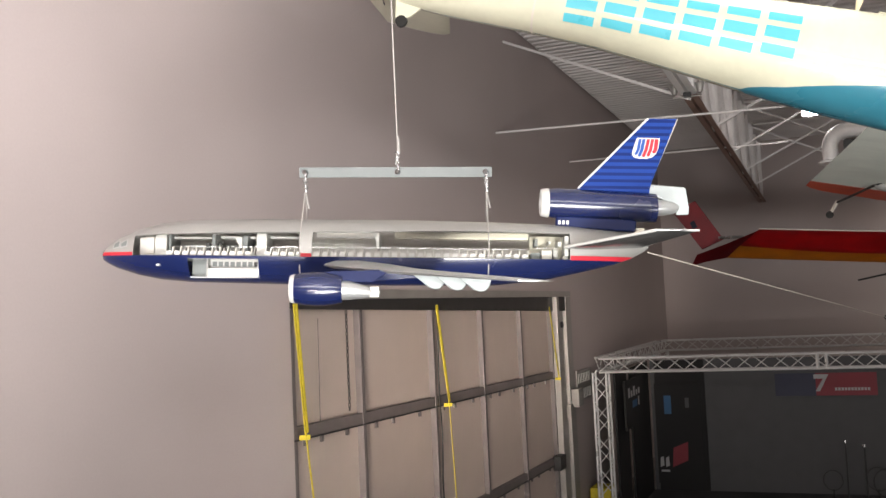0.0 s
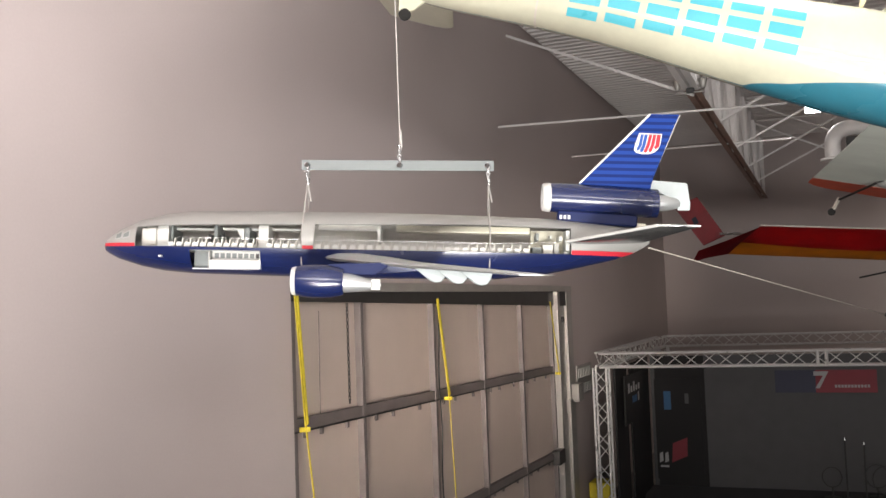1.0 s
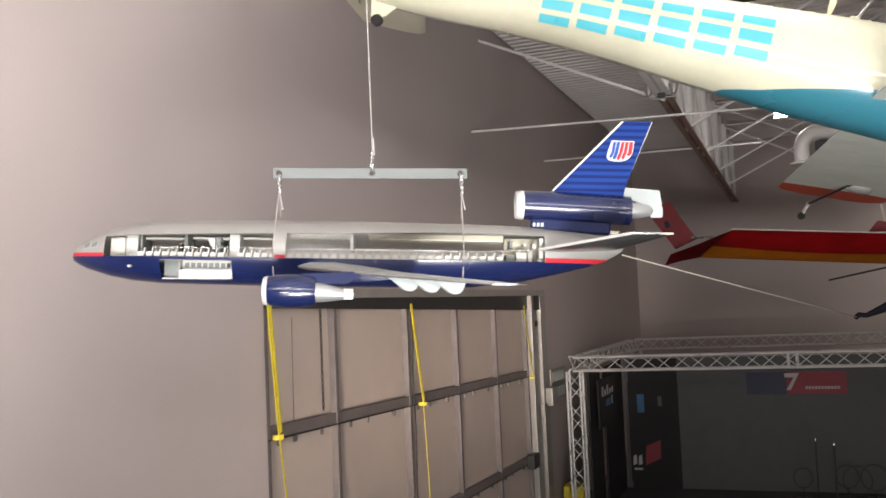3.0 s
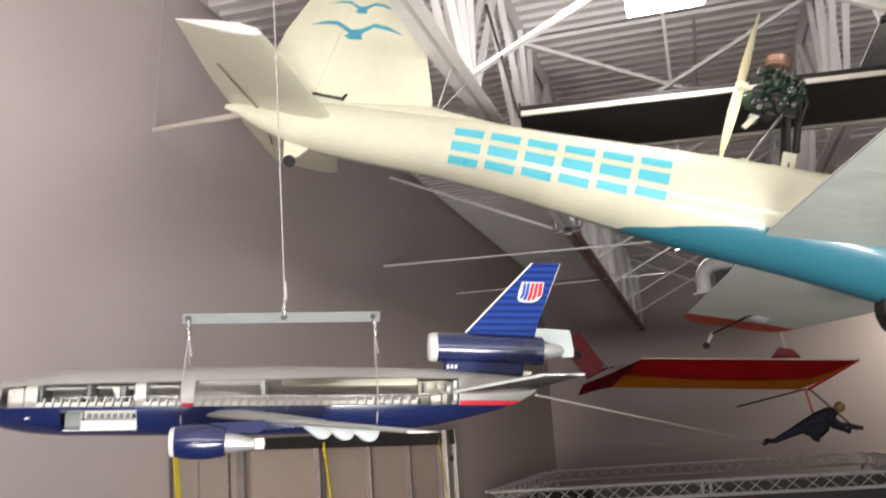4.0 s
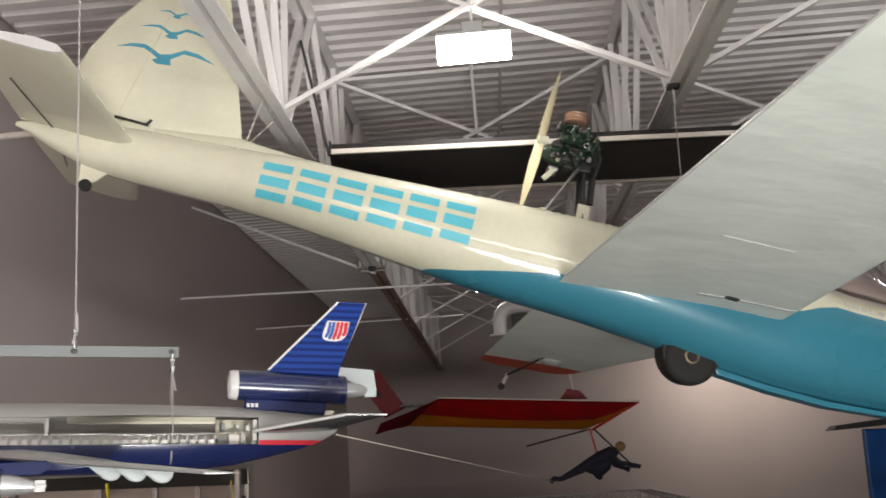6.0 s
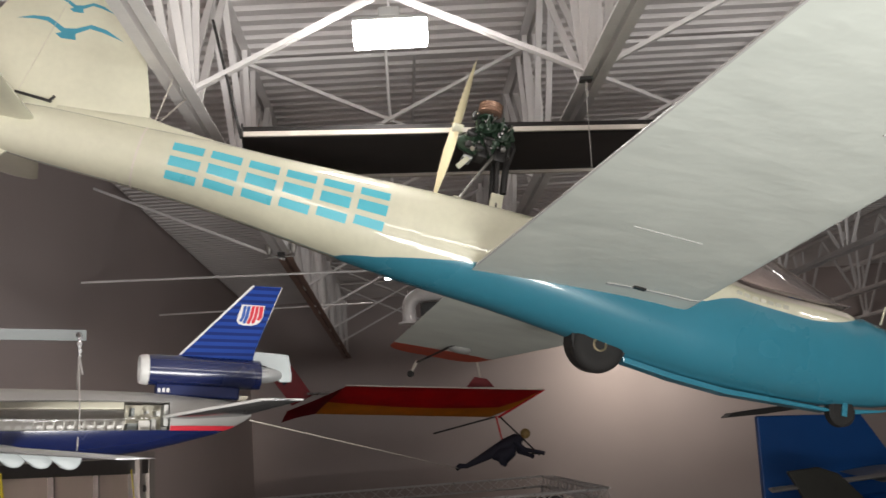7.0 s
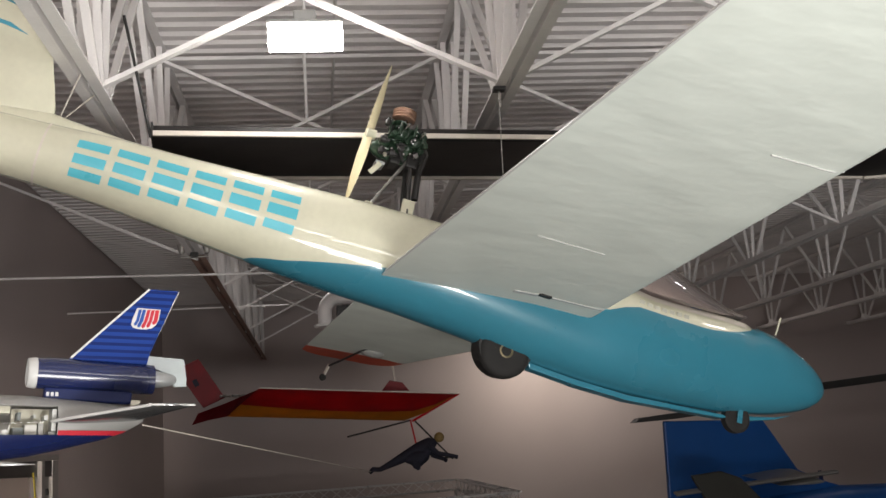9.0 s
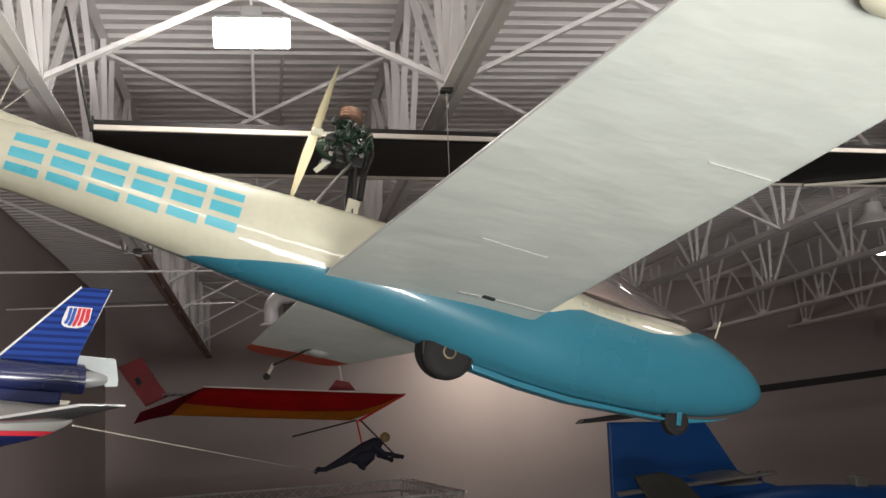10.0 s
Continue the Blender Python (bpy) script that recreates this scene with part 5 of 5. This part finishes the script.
def box_truss(a, b, size=0.30, label=""):
    a, b = Vector(a), Vector(b)
    L = (b - a).length
    d = (b - a).normalized()
    side = d.cross(Vector((0, 0, 1))) if abs(d.z) < 0.9 else Vector((1, 0, 0))
    side.normalize()
    up = side.cross(d).normalized()
    h = size / 2
    beam = part("truss_chord", add_bar(bmesh.new(), a + (side + up) * h, b + (side + up) * h, 0.026, sides=8), BOOTHALU, booth)
    for p, q in ((1, -1), (-1, 1), (-1, -1)):
        part("truss_chord", bar(a + side * h * p + up * h * q, b + side * h * p + up * h * q, 0.026, sides=8), BOOTHALU, booth)
    n = max(2, int(round(L / 0.36)))
    lace = bmesh.new()
    for face in range(4):
        n1, n2 = ((up, side), (side, up), (-up, side), (-side, up))[face]
        for k in range(n):
            s = 1 if (k + face // 2) % 2 else -1
            p0 = a + d * (L * k / n) + n1 * h + n2 * h * s
            p1 = a + d * (L * (k + 1) / n) + n1 * h - n2 * h * s
            add_bar(lace, p0, p1, 0.012, sides=6)
    part("truss_lacing", lace, BOOTHALU, booth)


BX0, BX1, BY0, BY1, BZ = -4.75, 4.3, 21.1, 29.8, 3.1
BB = 25.6  # backdrop cloth
box_truss((BX0, BY0, BZ), (BX1, BY0, BZ))
box_truss((BX0, BY1, BZ), (BX1, BY1, BZ))
box_truss((BX0, BY0 + 0.2, BZ), (BX0, BY1 - 0.2, BZ))
box_truss((BX1, BY0 + 0.2, BZ), (BX1, BY1 - 0.2, BZ))
for x in (BX0, BX1):
    for yv in (BY0, BY1):
        box_truss((x, yv, ZF), (x, yv, BZ - 0.16))
for x in (-0.22, -0.05):
    part("splice_plate", bar((x, BY0 - 0.15, BZ - 0.15), (x, BY0 - 0.15, BZ + 0.15), 0.035, sides=8), BOOTHALU, booth)
tagged(part("booth_backdrop", box((BX0 + 0.3, BB, ZF), (BX1 - 0.2, BB + 0.04, BZ - 0.2)), BOOTHWALL), "dark grey cloth backdrop inside the booth", "backdrop cloth")
for k, (ya, yb) in enumerate(((21.3, 22.6), (22.75, 24.0), (24.1, 25.5))):
    tagged(part("drape", box((BX0 + 0.22 + 0.06 * (k % 2), ya, ZF), (BX0 + 0.27 + 0.06 * (k % 2), yb, BZ - 0.2), 0.01), BOOTH), "black cloth side panel of the booth", "drape", group="booth drapes")
tagged(part("booth_carpet", box((BX0 + 0.1, BY0 + 0.2, ZF), (BX1 - 0.1, BB - 0.02, ZF + 0.02)), CARPET), "dark grey carpet on the booth floor", "carpet")
sign = thing("sign_panel", "black sign panel with pale marks at the booth side", "sign", pose(BX0 + 0.42, 21.4, 2.15))
part("board", box((0, 0, -0.55), (0.04, 2.2, 0.55), 0.005), BOOTH, sign)
for k in range(5):
    part("mark", box((0.041, 0.35 + 0.3 * k, 0.14), (0.046, 0.52 + 0.3 * k, (0.36, 0.28, 0.36, 0.26, 0.28)[k])), PRINT, sign)
part("mark", box((0.041, 0.8, -0.12), (0.046, 1.35, 0.04)), PRINT_BLUE, sign)
part("mark", box((0.041, 1.5, -0.12), (0.046, 1.62, 0.08)), PRINT, sign)
tagged(part("drape", box((BX0 + 0.42, BB - 0.06, ZF), (-3.05, BB - 0.005, BZ - 0.2), 0.01), BOOTH), "black cloth panel hung before the booth backdrop", "drape", group="booth drapes")
poster = thing("poster", "dark poster with red patch and pale marks", "poster", pose(-4.35, BB - 0.075, 0))
part("sheet", box((0, -0.01, -0.3), (1.2, 0.012, 2.3)), BOOTH, poster)
part("patch", slab([(0.38, 0.12), (0.78, 0.30), (0.80, 0.78), (0.42, 0.62)], 0.004, "xz", -0.014), BANNER_RED, poster)
for k in range(2):
    part("mark", slab([(0.06 + 0.14 * k, 0.12), (0.16 + 0.14 * k, 0.16), (0.15 + 0.14 * k, 0.40), (0.07 + 0.14 * k, 0.36)], 0.004, "xz", -0.014), PRINT, poster)
part("mark", box((0.08, -0.016, 0.0), (0.30, -0.012, 0.05)), PRINT, poster)
part("mark", box((0.24, -0.016, 1.5), (0.42, -0.012, 1.98)), PRINT_BLUE, poster)
part("mark", box((0.78, -0.016, 1.66), (0.88, -0.012, 1.92)), BOOTHWALL, poster)
banner = thing("banner", "dark blue and red banner with pale marks on the backdrop", "banner", Matrix.Translation((0, BB - 0.02, 4.46 * 0.125)) @ Matrix.Scale(0.875, 4))
part("cloth", box((-1.5, -0.02, 1.58), (-0.4, 0.0, 2.22)), BANNER_NAVY, banner)
part("cloth", box((-0.4, -0.02, 1.58), (1.2, 0.0, 2.22)), BANNER_RED, banner)
part("mark", slab([(-0.45, 2.18), (-0.05, 2.18), (-0.3, 1.7), (-0.42, 1.7), (-0.2, 2.06), (-0.45, 2.06)], 0.004, "xz", -0.024), PRINT, banner)
for k in range(11):
    part("mark", box((0.1 + 0.085 * k, -0.026, 1.72), (0.16 + 0.085 * k, -0.022, 1.80)), PRINT, banner)
for x, h in ((0.22, 1.05), (0.62, 0.95)):
    st = thing("stand", "thin dark display stand with a bright tip", "stand", pose(x, 24, ZF), group="display stands")
    part("pole", bar((0, 0, 0.02), (0, 0, h + 0.45), 0.02, sides=10), DARK, st)
    part("tip", bar((0, 0, h + 0.45), (0, 0, h + 0.52), 0.03, sides=10), CHROME, st)
    part("foot", turned([(0, 0.2), (0.02, 0.19), (0.03, 0.03)], "z", 20), DARK, st)
for x, yv, r in ((1.1, 24.6, 0.32), (0.9, 25.1, 0.26), (1.5, 25.0, 0.3), (-0.1, 24.8, 0.22)):
    rack = thing("wire_display", "round wire display hoop on a thin pole", "display", pose(x, yv, ZF), group="wire displays")
    hoop = bmesh.new()
    for k in range(16):
        p, q = 2 * math.pi * k / 16, 2 * math.pi * (k + 1) / 16
        add_bar(hoop, (r * math.cos(p), 0.1 * math.sin(p), 0.5 + r * math.sin(p)), (r * math.cos(q), 0.1 * math.sin(q), 0.5 + r * math.sin(q)), 0.012, sides=6)
    part("hoop", hoop, DARK, rack)
    part("pole", bar((0, 0, 0), (0, 0, 0.52 - r), 0.018, sides=8), DARK, rack)
    part("foot", turned([(0, 0.22), (0.02, 0.2), (0.03, 0.03)], "z", 20), DARK, rack)
cab = thing("yellow_cabinet", "small yellow cabinet beside the hangar door", "cabinet", pose(X0 + 0.4, 21.8, ZF))
part("body", box((-0.24, -0.3, 0), (0.24, 0.3, 0.8), 0.02), YELLOW, cab)

# ---------------------------------------------------------------- blue aircraft tail and rotor blades, far right
bt = thing("blue_aircraft", "bright blue helicopter tail with fin and dark blades", "helicopter", pose(0, 22, 0))
part("tail_fin", slab([(8.16, 4.55), (10.63, 4.42), (11.3, 3.16), (11.7, 2.95), (12.5, 2.7), (12.5, 2.3), (8.05, 2.2)], 0.16, "xz", 0, 0.04), TAILBLUE, bt)
rings = []
for x, z, r in ((8.0, 2.2, 0.32), (10.5, 2.25, 0.38), (12.3, 2.3, 0.45), (13.5, 2.2, 0.5), (15.5, 1.95, 0.58), (19.0, 1.6, 0.8)):
    rings.append([Vector((x, r * math.cos(a), z + r * math.sin(a))) for a in [2 * math.pi * i / 24 for i in range(24)]])
part("tail_boom", add_loft(bmesh.new(), rings), TAILBLUE, bt, smooth=True)
part("stabiliser", lifting_surface([((11.3, -0.1, 3.16), (9.9, -0.1, 3.16)), ((10.6, -2.6, 3.05), (9.6, -2.6, 3.05))], 0.06), SILVER, bt, "pale stabiliser", smooth=True)
part("antenna", bar((11.95, 0, 2.7), (11.92, 0, 3.12), 0.05, sides=8), NAVY_SATIN, bt)
part("rear_box", box((14.35, -0.2, 2.4), (14.7, 0.2, 2.85), 0.06), TRACK, bt)
part("dark_fin", slab([(7.55, 3.42), (8.2, 3.46), (8.6, 3.3), (9.3, 2.5), (8.1, 2.3)], 0.12, "xz", -2.9, 0.03), OLIVE, bt, "dark olive fin")
part("strut_wing", lifting_surface([((7.2, -3.0, 3.06), (7.4, -2.2, 3.06)), ((10.9, -2.7, 3.22), (11.0, -2.0, 3.22))], 0.08), SILVER, bt, smooth=True)
part("rotor_blade", slab([(7.42, 4.56), (7.55, 4.66), (9.6, 4.80), (9.6, 4.66), (8.3, 4.58)], 0.5, "xz", 0, 0.01), DARK, bt)
part("support", bar((17.0, 0, ZF), (17.0, 0, 2.0), 0.15, sides=12), DARK, bt)
b2 = part("rotor_blade", box((0, -0.25, -0.09), (6.5, 0.25, 0.09), 0.03), DARK, bt)
b2.location, b2.rotation_euler = (11.5, 0, 5.06), (0, radians(-3.6), 0)
